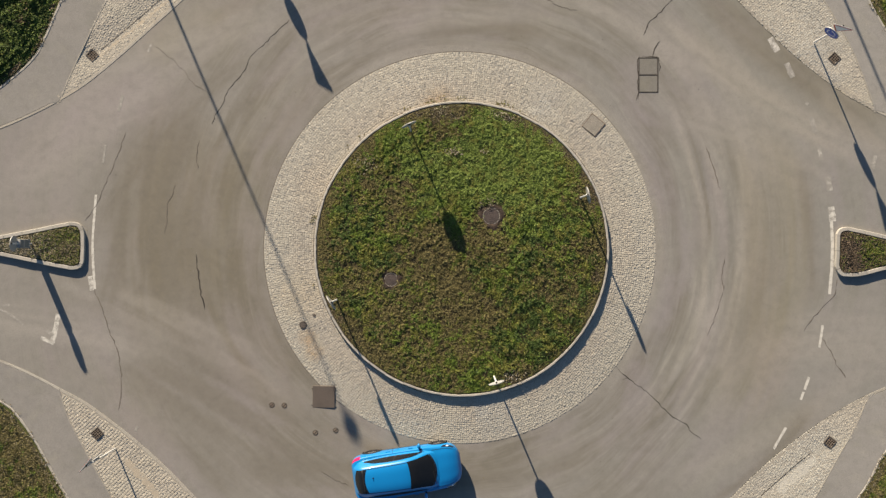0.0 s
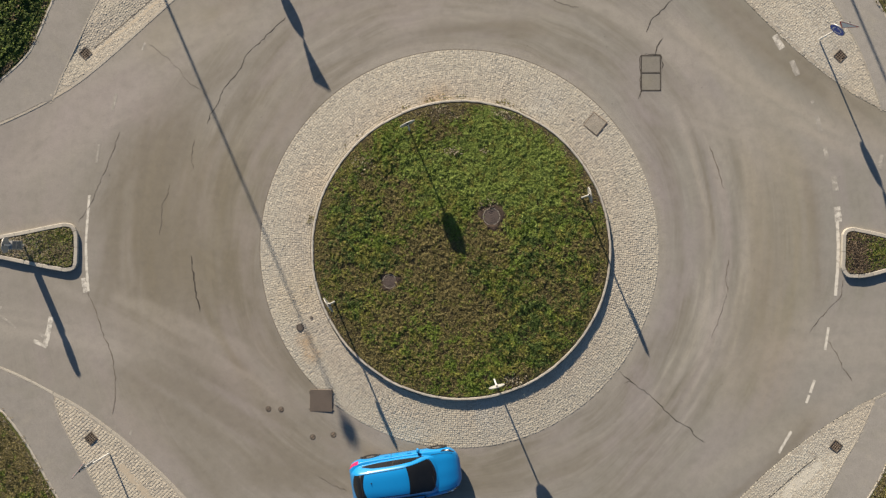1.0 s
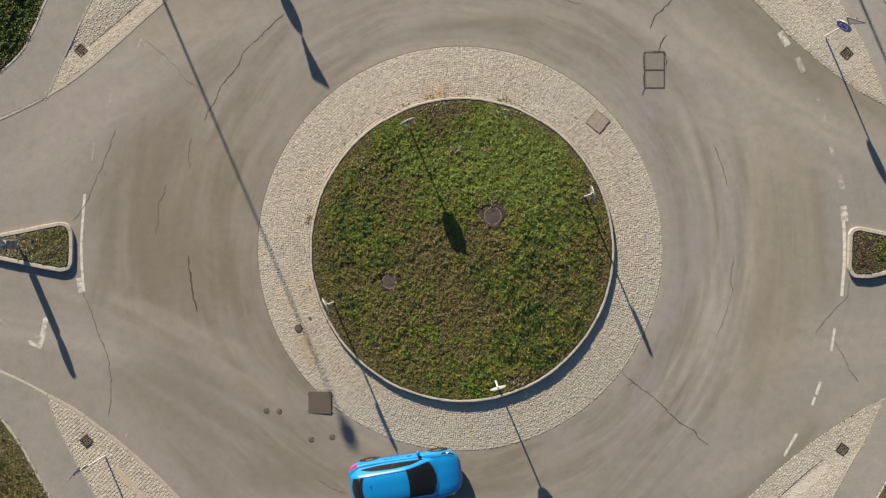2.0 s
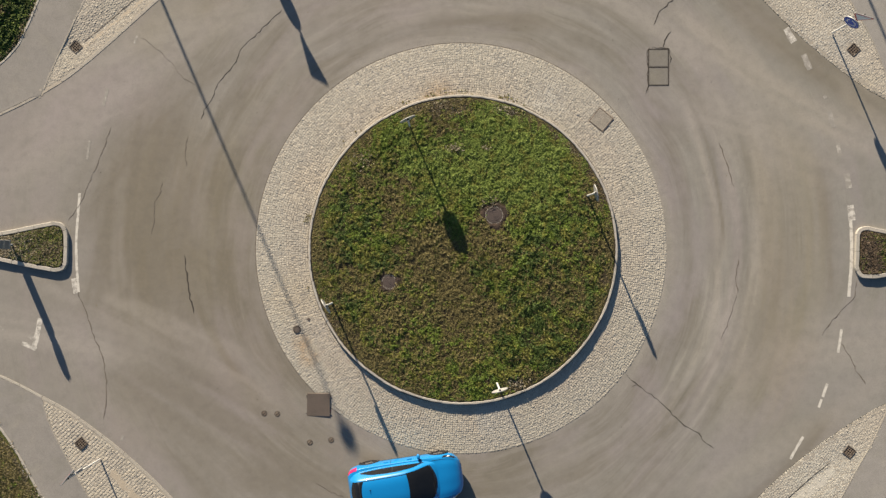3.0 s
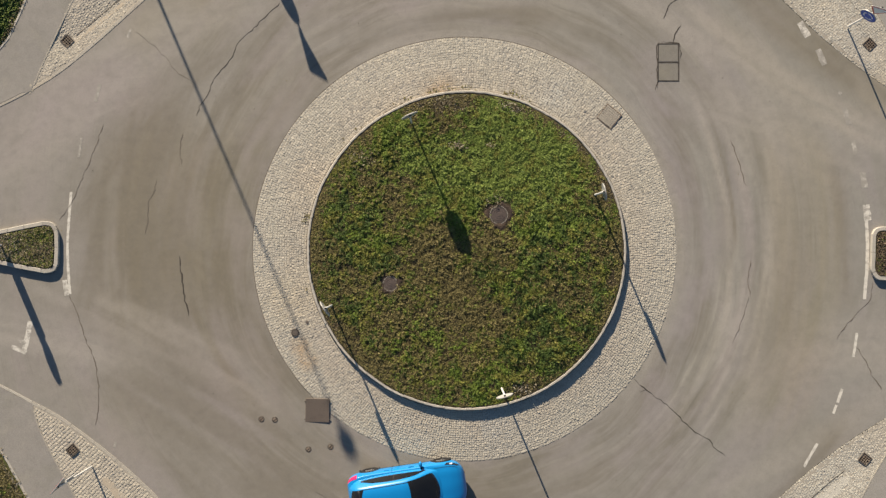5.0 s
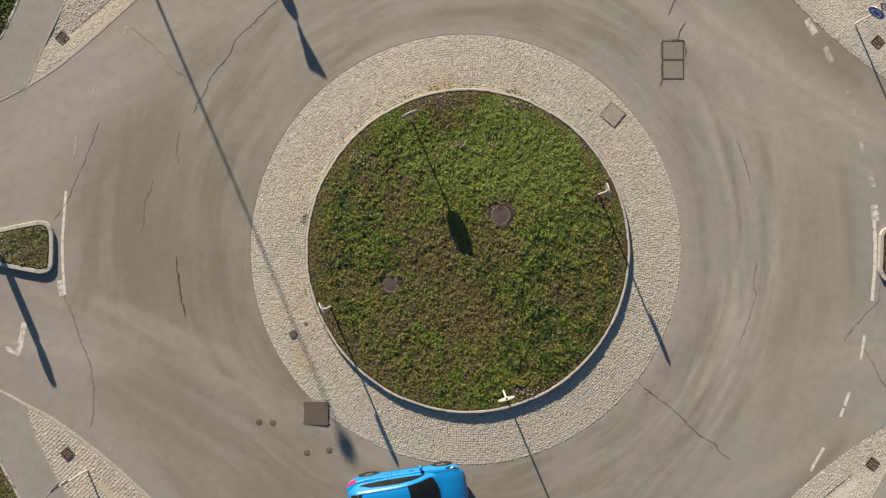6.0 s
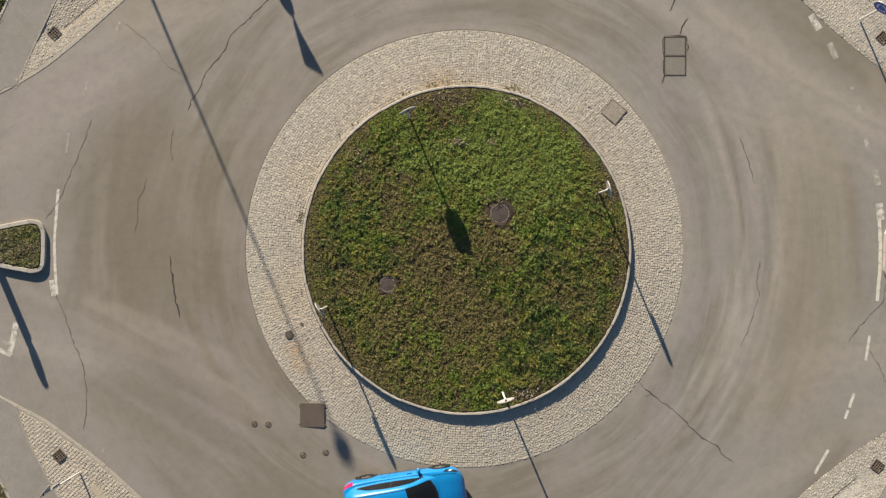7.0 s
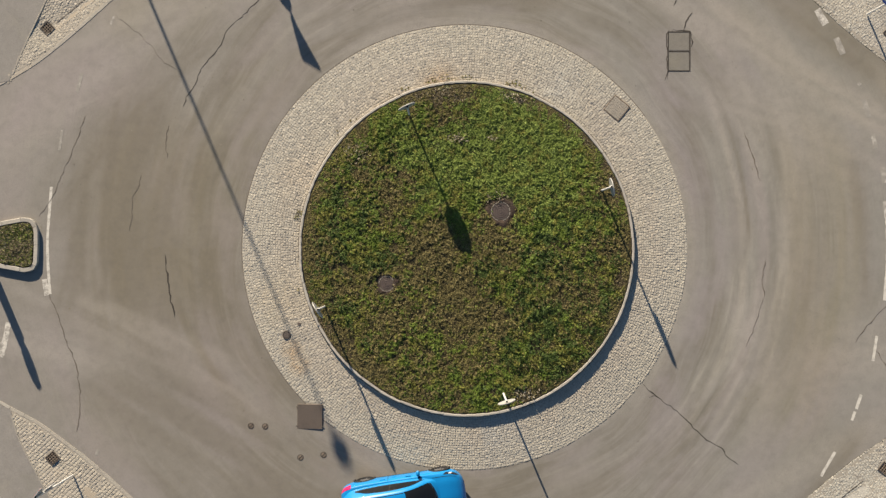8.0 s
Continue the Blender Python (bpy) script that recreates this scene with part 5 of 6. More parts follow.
tagged(foliage("pale_rubble", q[:, 0], q[:, 1], np.full(14, 0.25), np.full(14, 0.03), 0.07, np.zeros(14), [M_edge], 83, upright=0.3), "few pale stones lying among the weeds", "stones", kind="stuff")


# ---- covers in the ground ----
def disc_bm(r, z0, z1, n=32, bevel=0.006):
    bm = bmesh.new()
    rows = [[bm.verts.new((math.cos(2 * math.pi * k / n) * q, math.sin(2 * math.pi * k / n) * q, z)) for k in range(n)] for q, z in ((r, z0), (r, z1 - bevel), (r - bevel, z1))]
    for p, q in zip(rows, rows[1:]):
        for k in range(n):
            bm.faces.new((p[k], p[(k + 1) % n], q[(k + 1) % n], q[k]))
    bm.faces.new(rows[-1])
    bm.faces.new(rows[0][::-1])
    return bm


def annulus(r0, r1, z0, z1, n=32):
    bm = bmesh.new()
    rows = [[bm.verts.new((math.cos(2 * math.pi * k / n) * q, math.sin(2 * math.pi * k / n) * q, z)) for k in range(n)] for q, z in ((r1, z0), (r1, z1 - 0.01), (r1 - 0.01, z1), (r0, z1), (r0, z0))]
    for p, q in zip(rows, rows[1:]):
        for k in range(n):
            bm.faces.new((p[k], p[(k + 1) % n], q[(k + 1) % n], q[k]))
    return bm


for q, r, lab in zip(MANHOLES, (0.27, 0.21), ("round iron manhole cover in bare dark soil among weeds", "round brown manhole cover sunk among weeds")):
    ob = thing("manhole", lab, "manhole", "island manholes", m=Matrix.Translation((q.x, q.y, float(mound((q - CENTRE).length)))))
    rnd = random.Random(int(r * 100))
    bm = bmesh.new()
    rows = []
    for k in range(36):
        a = 2 * math.pi * k / 36
        far = (r + 0.34) * (0.85 + 0.40 * noise.noise((math.cos(a) * 2.2, math.sin(a) * 2.2, r * 9)))
        rows.append([bm.verts.new((math.cos(a) * d, math.sin(a) * d, z)) for d, z in ((far, -0.02), (far * 0.8, 0.012 + rnd.uniform(0, 0.012)), (r + 0.04, 0.008 + rnd.uniform(0, 0.008)), (r + 0.01, -0.02))])
    for p, w in zip(rows, rows[1:] + rows[:1]):
        for k in range(3):
            bm.faces.new((p[k], w[k], w[k + 1], p[k + 1]))
    part("bare_soil", bm, M_bare, ob, "bare dark brown soil", smooth=True)
    part("frame", annulus(r + 0.004, r + 0.035, -0.1, 0.014), M_iron, ob, "dark iron frame")
    for k in range(14):
        if (k * 5 + int(r * 100)) % 7 == 0:
            continue
        bm = bmesh.new()
        arc = [[bm.verts.new((math.cos(2 * math.pi * (k + f) / 14) * d, math.sin(2 * math.pi * (k + f) / 14) * d, z)) for d, z in ((r + 0.036, 0.0), (r + 0.036, 0.018), (r + 0.062, 0.018), (r + 0.066, 0.0))] for f in (0.08, 0.36, 0.64, 0.92)]
        for p, w in zip(arc, arc[1:]):
            for i in range(3):
                bm.faces.new((p[i], w[i], w[i + 1], p[i + 1]))
        bmesh.ops.recalc_face_normals(bm, faces=bm.faces)
        part("collar_stone", bm, M_collar, ob, "worn mortar collar")
    lid = part("cover", disc_bm(r, -0.1, 0.012), M_cover, ob, "brown iron lid")
    for k in range(3):
        part("rib", annulus(r * (0.22 + 0.26 * k), r * (0.29 + 0.26 * k), 0.0, 0.018, 28), M_cover, lid, "raised ring of the lid")

for q in ((-7.39, -6.17), (-6.90, -6.19), (-5.68, -7.26), (-4.88, -7.17)):
    ob = thing("valve_cover", "small round iron valve cover in the asphalt", "cover", "valve covers", m=Matrix.Translation((*q, 0.0)))
    part("frame", annulus(0.085, 0.115, -0.05, 0.008, 24), M_iron, ob)
    part("lid", disc_bm(0.078, -0.05, 0.007, 24), M_concrete, ob)
    part("knob", disc_bm(0.022, 0.0, 0.014, 12), M_crack, ob)
    # two dark discs for the darker spots on the lid
    for s in (-1, 1):
        bm = disc_bm(0.026, 0.0, 0.010, 12)
        bm.transform(Matrix.Translation((s * 0.040, s * 0.034, 0)))
        part("recess", bm, M_crack, ob, "flat dark disc on the lid")
ob = thing("valve_cover", "round rusty iron cover among the setts", "cover", "valve covers", m=Matrix.Translation((POT.x, POT.y, apron_z(POT.length) + 0.004)))
part("frame", annulus(0.115, 0.15, -0.05, 0.010, 24), M_iron, ob)
part("lid", disc_bm(0.11, -0.05, 0.006, 24), M_plate, ob)
ob = thing("debris", "small dark iron stub among the setts", "debris", m=Matrix.Translation((*(-5.71, -2.64), apron_z(6.3))))
part("stub", disc_bm(0.06, -0.05, 0.012, 12), M_plate, ob)

# steel plate at the edge of the apron
ob = thing("cover_plate", "large square brown steel cover plate", "cover", m=Matrix.Translation((PLATE.x, PLATE.y, 0.016)) @ Matrix.Rotation(-0.05, 4, Vector((PLATE.y, -PLATE.x, 0))) @ Matrix.Rotation(radians(-1.0), 4, "Z"))
bm = box(bmesh.new(), 0.87, 0.86, 0.05, Matrix.Translation((0, 0, -0.008)), 0.008)
part("plate", bm, M_plate, ob)
for sx in (-1, 1):
    for sy in (-1, 1):
        part("lifting_lug", box(bmesh.new(), 0.05, 0.03, 0.02, Matrix.Translation((sx * 0.455, sy * 0.33, 0.01)), 0.004), M_iron, ob)

# square cover filled with setts
t0 = math.atan2(COVER.y, COVER.x) + 0.15
ob = thing("access_cover", "square metal-framed access cover paved with small setts", "cover", m=Matrix.Translation((COVER.x, COVER.y, apron_z(COVER.length) + 0.006)) @ Matrix.Rotation(t0, 4, "Z") @ Matrix.Rotation(0.05, 4, "Y"))
for s in (-1, 1):
    part("frame_bar", box(bmesh.new(), 0.66, 0.022, 0.05, Matrix.Translation((0, s * 0.319, -0.012)), 0.003), M_concrete, ob)
    part("frame_bar", box(bmesh.new(), 0.022, 0.616, 0.05, Matrix.Translation((s * 0.319, 0, -0.012)), 0.003), M_concrete, ob)
part("infill", box(bmesh.new(), 0.612, 0.612, 0.03, Matrix.Translation((0, 0, -0.012))), M_infill, ob, "brownish mortar infill")
stud = box(bmesh.new(), 0.070, 0.070, 0.02, bevel=0.004)
stud_mesh = bpy.data.meshes.new("small_sett")
stud.to_mesh(stud_mesh)
stud.free()
stud_mesh.materials.append(M_infill)
for i in range(8):
    for j in range(8):
        o = new("small_sett", stud_mesh)
        o.parent = ob
        o.location = (-0.2625 + 0.075 * i, -0.2625 + 0.075 * j, -0.001 + 0.0015 * ((i * 3 + j * 5) % 3))

# sandy mortar strips and thin dark lines along the drain lines
def mortar(tag, points, width, drop, material, lift, seed, label):
    line = curve(points, 0.12)
    bm = ribbon(line, width, 0.0, seed, 0.12)
    for v in bm.verts:
        v.co.z = float(drop(v.co.x, v.co.y)) + lift
    tagged(finish(tag, bm, material), label, "joint", kind="structure")


mortar("mortar_strip", [(-13.14, -8.33), (-12.61, -8.90), (-12.17, -9.39), (-11.77, -9.88)], 0.26, drop_sw, M_mortar, 0.001, 1, "smooth sandy mortar strip among the setts")
mortar("mortar_strip", [(-14.30, 7.44), (-13.52, 8.06), (-12.52, 8.86), (-11.41, 9.79)], 0.11, drop_nw, M_mortar, -0.0005, 2, "smooth sandy mortar strip among the setts")
mortar("mortar_strip", [(13.99, -8.28), (13.32, -8.86), (12.48, -9.57)], 0.34, drop_se, M_chalk, 0.0005, 3, "smooth sandy mortar strip among the setts")
mortar("open_joint", [(13.81, -8.04), (13.12, -8.59), (12.45, -9.19), (11.77, -9.79)], 0.022, drop_se, M_crack, 0.005, 4, "thin dark line along the drain line")
# faint darker strip along the lowest line of the northwest dish
mortar("open_joint", [(-14.16, 7.75), (-13.30, 8.46), (-12.52, 9.12), (-11.77, 9.79)], 0.03, drop_nw, M_faint, 0.005, 5, "thin dark line along the drain line")

# two-panel telecom chamber in the asphalt
ob = thing("chamber_cover", "two asphalt-filled chamber cover panels in a dark frame", "cover", m=Matrix.Translation((*(7.40, 6.79), 0.0)))
W2, L2 = 0.745, 1.38
for s in (-1, 1):
    part("frame_bar", box(bmesh.new(), 0.042, L2, 0.03, Matrix.Translation((s * W2 / 2, 0, -0.006)), 0.003), M_crack, ob)
for k, s in enumerate((-1, 0, 1)):
    part("frame_bar", box(bmesh.new(), W2 - 0.05, 0.042, 0.03, Matrix.Translation((0, s * (L2 / 2 - 0.02), -0.006)), 0.003), M_crack, ob)
for s in (-1, 1):
    part("panel", box(bmesh.new(), W2 - 0.07, L2 / 2 - 0.075, 0.03, Matrix.Translation((0, s * L2 / 4, -0.010)), 0.004), M_plate_road, ob, "asphalt-filled panel")


# ---- cracks and sealed joints in the asphalt ----
def crack(points, width=0.03, material=None, seed=0):
    line = curve(points, 0.14)
    rnd = random.Random(seed)
    line = [q + Vector((rnd.uniform(-1, 1), rnd.uniform(-1, 1))) * 0.028 for q in line]
    ob = finish("crack", ribbon(line, width * 0.8, 0.0042, seed, 0.3), material or M_crack)
    tagged(ob, "dark sealed crack in the asphalt", "crack", "asphalt cracks", "structure")


crack([(-6.70, 8.95), (-7.19, 8.52), (-7.64, 8.06), (-8.30, 7.39), (-8.46, 6.99), (-8.86, 6.50), (-9.17, 6.08), (-9.32, 5.64), (-9.63, 5.19), (-9.75, 4.82)], 0.026, None, 1)
crack([(-12.08, 8.01), (-11.41, 7.48), (-10.83, 6.95), (-10.41, 6.39), (-9.95, 6.11)], 0.013, M_faint, 2)
crack([(-10.35, -0.24), (-10.30, -0.91), (-10.19, -1.69), (-10.03, -2.44)], 0.05, None, 3)
crack([(-11.17, 2.53), (-11.28, 2.15), (-11.50, 1.67), (-11.52, 1.09), (-11.61, 0.58)], 0.03, M_faint, 4)
crack([(-13.14, 4.53), (-13.52, 3.46), (-13.85, 2.69), (-14.07, 2.18), (-14.34, 1.58), (-14.74, 1.07)], 0.025, M_faint, 5)
crack([(-14.39, -1.62), (-14.07, -2.35), (-13.83, -3.13), (-13.50, -3.93), (-13.34, -4.68), (-13.30, -5.57), (-13.41, -6.42)], 0.035, M_faint, 6)
crack([(-5.44, -8.77), (-4.86, -9.12), (-4.37, -9.35)], 0.03, M_faint, 7)
crack([(6.17, -4.73), (6.68, -5.17), (7.24, -5.57), (7.81, -6.11), (8.35, -6.64), (8.88, -6.95), (9.19, -7.33), (9.48, -7.48)], 0.032, None, 8)
crack([(6.37, -5.19), (6.57, -5.13), (6.79, -5.22)], 0.03, None, 9)
crack([(9.66, 3.97), (9.90, 3.31), (10.08, 2.75), (10.19, 2.29)], 0.035, M_faint, 10)
crack([(10.39, -0.42), (10.30, -1.09), (10.35, -1.71)], 0.032, M_faint, 11)
crack([(10.35, -1.71), (10.15, -2.33), (9.95, -2.91), (9.72, -3.44)], 0.022, M_faint, 31)
crack([(14.81, -1.22), (14.74, -1.80), (14.25, -2.35), (13.83, -2.80), (13.52, -3.26)], 0.035, M_faint, 12)
crack([(14.23, -3.57), (14.56, -4.02), (14.79, -4.57), (15.16, -5.15)], 0.035, M_faint, 13)
crack([(7.24, 8.35), (7.41, 8.81), (7.79, 9.19), (8.30, 9.72), (8.57, 10.08)], 0.04, M_crack, 14)
crack([(7.84, 8.15), (7.61, 7.79), (7.57, 7.50)], 0.035, None, 15)
crack([(7.04, 6.13), (6.99, 5.82)], 0.03, M_faint, 16)
crack([(7.81, 7.26), (7.85, 7.13), (7.81, 6.93)], 0.04, None, 17)
crack([(7.08, 7.52), (6.99, 7.42), (6.98, 7.13), (6.995, 6.77), (6.985, 6.42), (7.00, 6.08), (6.93, 5.75)], 0.04, None, 18)
crack([(7.12, 7.50), (7.35, 7.53), (7.60, 7.52), (7.76, 7.50), (7.81, 7.36), (7.80, 7.25)], 0.028, None, 22)
crack([(3.35, 9.79), (3.95, 9.50), (4.62, 9.32)], 0.03, M_faint, 19)
crack([(-10.26, 4.20), (-10.35, 3.64), (-10.28, 3.09)], 0.03, M_faint, 20)

# pale dust drifts and grit left on the carriageway
rng = np.random.default_rng(91)
rr, aa = rng.uniform(8, 14, 320), rng.uniform(0, 2 * np.pi, 320)
gx, gy = rr * np.cos(aa) * 1.1, rr * np.sin(aa) * 0.75
far = np.hypot(gx, gy) > 7.9
gx, gy = gx[far], gy[far]
tagged(foliage("road_grit", gx, gy, np.full(len(gx), 0.003), np.full(len(gx), 0.006), 0.030, rng.integers(0, 3, len(gx)), [M_edge, M_crack, M_dry], 92, upright=0.1), "stray leaves and grit on the road", "grit", kind="stuff")


# ---- road markings ----
def marking(points, width, material, seed, name="marking"):
    line = curve(points, 0.12)
    ob = finish(name, ribbon(line, width, 0.0022 + 0.0002 * (seed % 7), seed, 0.05, taper=False), material)
    tagged(ob, "worn white painted road marking", "road marking", "road markings", "structure")


marking([(-14.30, 2.09), (-14.36, 1.31), (-14.43, 0.20), (-14.41, -0.69), (-14.34, -1.62)], 0.095, M_line, 1)
marking([(-14.54, -1.11), (-14.45, -1.67)], 0.17, M_line_mid, 2)
marking([(14.59, 1.11), (14.63, 0.31), (14.61, -0.69), (14.52, -1.82)], 0.12, M_line, 3)
marking([(14.59, 1.62), (14.65, 1.04)], 0.26, M_line_mid, 4)
for k, (a, b, w, m) in enumerate((
        ((-13.25, 6.02), (-13.41, 5.37), 0.11, M_line_worn), ((-13.92, 4.06), (-14.03, 3.35), 0.09, M_line_worn), ((-12.14, 7.99), (-12.25, 7.70), 0.08, M_line_worn),
        ((12.17, 8.24), (12.48, 7.73), 0.25, M_line_mid), ((12.83, 7.26), (13.08, 6.70), 0.22, M_line_worn), ((13.79, 5.15), (13.96, 4.53), 0.18, M_line_worn),
        ((14.10, 3.97), (14.21, 3.44), 0.16, M_line_worn), ((14.45, 2.80), (14.54, 2.24), 0.22, M_line_worn), ((13.59, 5.71), (13.68, 5.62), 0.12, M_line_worn),
        ((14.25, -3.04), (14.12, -3.91), 0.10, M_line), ((13.72, -5.08), (13.54, -5.57), 0.10, M_line), ((13.50, -5.66), (13.39, -5.97), 0.10, M_line),
        ((12.81, -7.06), (12.32, -7.90), 0.10, M_line), ((16.32, 3.64), (16.23, 3.09), 0.16, M_line_worn), ((-12.68, -6.99), (-12.74, -7.19), 0.09, M_line_worn))):
    marking([a, b], w, m, 5 + k)
# worn turn arrow before the give-way line
marking([(-15.78, -2.60), (-15.90, -3.24), (-16.01, -3.71)], 0.20, M_line_mid, 31)
marking([(-16.47, -3.53), (-16.21, -3.64), (-15.94, -3.75)], 0.16, M_line_mid, 32)
marking([(-16.21, -3.24), (-15.96, -3.44)], 0.14, M_line_worn, 33)
marking([(-18.07, -2.40), (-17.63, -2.64), (-17.14, -3.02)], 0.08, M_line_worn, 34)
marking([(-17.96, -2.26), (-17.67, -2.24)], 0.10, M_line_worn, 35)


# ---- signs ----
def round_plate(ob, zc, r, symbol, swing=0.0):
    """Disc facing the local -y side, swung about its post by some degrees."""
    turn = Matrix.Rotation(radians(swing), 4, "Z") @ Matrix.Translation((0, -0.05, zc)) @ Matrix.Rotation(radians(90), 4, "X")
    bm = disc_bm(r, -0.012, 0.012, 40, 0.004)
    bm.transform(turn)
    plate = part("disc", bm, M_alu, ob, "pale aluminium disc with a folded rim")
    bm = annulus(r - 0.02, r + 0.004, -0.013, 0.017, 40)
    bm.transform(turn)
    part("rim", bm, M_alu, plate)
    bm = disc_bm(r - 0.022, 0.010, 0.016, 40, 0.002)
    bm.transform(turn)
    part("face", bm, M_blue_sign, plate, "blue sign face")
    if symbol:
        for k in range(3):
            bm = bmesh.new()
            a0 = 2 * math.pi * k / 3 + 0.3
            rows = []
            for i in range(9):
                a = a0 + i / 8 * 1.35
                rows.append([bm.verts.new((math.cos(a) * q, math.sin(a) * q, 0.019)) for q in (r * 0.46, r * 0.60)])
            for p, q in zip(rows, rows[1:]):
                bm.faces.new((p[0], p[1], q[1], q[0]))
            a, b = a0 + 1.35, a0 + 1.75
            bm.faces.new([bm.verts.new((math.cos(g) * q, math.sin(g) * q, 0.019)) for g, q in ((a, r * 0.36), (a, r * 0.72), (b, r * 0.55))])
            bmesh.ops.recalc_face_normals(bm, faces=bm.faces)
            bm.transform(turn)
            part("arrow", bm, M_white, plate, "white curved arrow")
    for dz in (-0.12, 0.12):
        part("bracket", box(bmesh.new(), 0.10, 0.05, 0.03, Matrix.Translation((0, -0.025, zc + dz)), 0.004), M_steel, ob)


def triangle_bm(side, y0, y1, z_low, grow=0.0, r=0.05):
    """Upright triangle, point down, with rounded corners."""
    h = side * math.sqrt(3) / 2
    mid = Vector((0, z_low + h * 2 / 3))
    tips = [Vector((0, z_low)), Vector((side / 2, z_low + h)), Vector((-side / 2, z_low + h))]
    pts = []
    for k, q in enumerate(tips):
        core = mid + (q - mid) * (1 - (2 * r + 2 * grow) / (h * 2 / 3))
        a = math.atan2(*(q - mid).yx)
        pts += [core + Vector((math.cos(a + d), math.sin(a + d))) * r for d in (-1.047, -0.5, 0, 0.5, 1.047)]
    bm = bmesh.new()
    rows = [[bm.verts.new((p.x, y, p.y)) for p in pts] for y in (y0, y1)]
    for k in range(len(pts)):
        bm.faces.new((rows[0][k], rows[0][(k + 1) % len(pts)], rows[1][(k + 1) % len(pts)], rows[1][k]))
    bm.faces.new(rows[0]), bm.faces.new(rows[1][::-1])
    bmesh.ops.recalc_face_normals(bm, faces=bm.faces)
    return bm


def post_part(ob, height, r=0.030):
    part("post", tube(bmesh.new(), r, r, height, n=14), M_steel, ob, "galvanised steel post")
    part("cap", tube(bmesh.new(), r + 0.003, r - 0.004, 0.02, Matrix.Translation((0, 0, height))), M_trim, ob)


def on_turn(q, z, u):
    return Matrix.Translation((q[0], q[1], z)) @ Matrix.Rotation(math.atan2(u[1], u[0]), 4, "Z")


def island_sign(q, u, up=0.0):
    z = float(mound((Vector(q) - CENTRE).length))
    ob = thing("roundabout_sign", "round traffic sign on a thin steel post in the island", "traffic sign", "island signs", m=on_turn(q, z, u))
    post_part(ob, 1.70 + up, 0.032)
    round_plate(ob, 1.46 + up, 0.30, False)


island_sign((-1.92, 4.56), (-0.91, -0.42), 0.07)
island_sign((4.69, 1.96), (-0.2, 0.98), 0.19)
island_sign((-4.81, -2.02), (0.55, -0.84), 0.06)
island_sign((1.32, -5.00), (0.96, 0.27), 0.06)


def approach_sign(q, u, z, swing=0.0, up=0.0):
    ob = thing("give_way_sign", "give-way triangle over a blue roundabout disc on one post", "traffic sign", "approach signs", m=on_turn(q, z, u))
    post_part(ob, 2.68 + up)
    round_plate(ob, 1.72 + up, 0.31, True, swing)
    low = 2.04 + up
    tri = part("triangle", triangle_bm(0.80, -0.062, -0.038, low), M_alu, ob, "aluminium triangle, point down")
    part("border", triangle_bm(0.80, -0.066, -0.0625, low, 0.004), M_red, tri, "red border")
    part("face", triangle_bm(0.80, -0.070, -0.0665, low, 0.055, 0.03), M_white, tri, "white field")
    for dz in (2.25, 2.55):
        part("bracket", box(bmesh.new(), 0.10, 0.04, 0.03, Matrix.Translation((0, -0.02, dz + up)), 0.004), M_steel, ob)


approach_sign((13.90, 8.08), (0.957, -0.288), 0.02, -25.0)
approach_sign((-13.54, -7.88), (-0.62, -0.78), 0.02, -13.5, 0.27)
approach_sign((-8.48, 13.90), (0.87, -0.48), 0.02)

# marker post with keep-right disc on the west splitter island
ob = thing("marker_post", "round traffic disc above a dark marker panel on a post", "traffic sign", m=on_turn((-16.78, 0.16), 0.10, (-0.05, -1.0)))
post_part(ob, 1.70)
round_plate(ob, 1.43, 0.30, False)
part("marker_panel", box(bmesh.new(), 0.32, 0.12, 0.88, Matrix.Translation((0, 0.0, 0.69)), 0.012), M_panel, ob, "tall grey marker panel")
for sx in (-1, 1):
    part("panel_edge", box(bmesh.new(), 0.025, 0.135, 0.86, Matrix.Translation((sx * 0.152, 0.0, 0.69)), 0.004), M_alu, ob, "pale folded edge of the panel")
for zc in (0.34, 0.78):
    part("panel_band", box(bmesh.new(), 0.27, 0.126, 0.10, Matrix.Translation((0, 0.0, zc)), 0.003), M_alu, ob, "pale reflective band")
part("panel_cap", box(bmesh.new(), 0.33, 0.14, 0.02, Matrix.Translation((0, 0.0, 1.14)), 0.004), M_alu, ob)


# ---- street lamps beyond the corners ----
def street_lamp(q, height, aim):
    ob = thing("street_lamp", "tall grey tapered street lamp with one flat head", "street lamp", "street lamps", m=on_turn(q, 0.05, aim))
    part("pole", tube(bmesh.new(), 0.06, 0.033, height, n=16), M_steel, ob, smooth=True)
    part("base_plate", box(bmesh.new(), 0.36, 0.36, 0.03, Matrix.Translation((0, 0, 0.015)), 0.006), M_steel, ob)
    part("hatch", box(bmesh.new(), 0.10, 0.02, 0.30, Matrix.Translation((0, -0.105, 0.8)), 0.004), M_steel, ob)
    part("arm", tube(bmesh.new(), 0.045, 0.035, 0.35, Matrix.Translation((0, 0, height - 0.05)) @ Matrix.Rotation(radians(80), 4, "Y"), 12), M_steel, ob)
    bm = bmesh.new()
    bmesh.ops.create_uvsphere(bm, u_segments=20, v_segments=12, radius=0.5, matrix=Matrix.Translation((0.62, 0, height + 0.02)) @ Matrix.Diagonal((0.95, 0.52, 0.32, 1)))
    head = part("lamp_head", bm, M_panel, ob, smooth=True)
    part("lens", disc_bm(0.15, -0.135, -0.11, 20), M_amber, head).location = (0.66, 0, height + 0.02)


street_lamp((-15.16, 18.58), 9.0, (0.391, -0.9204))
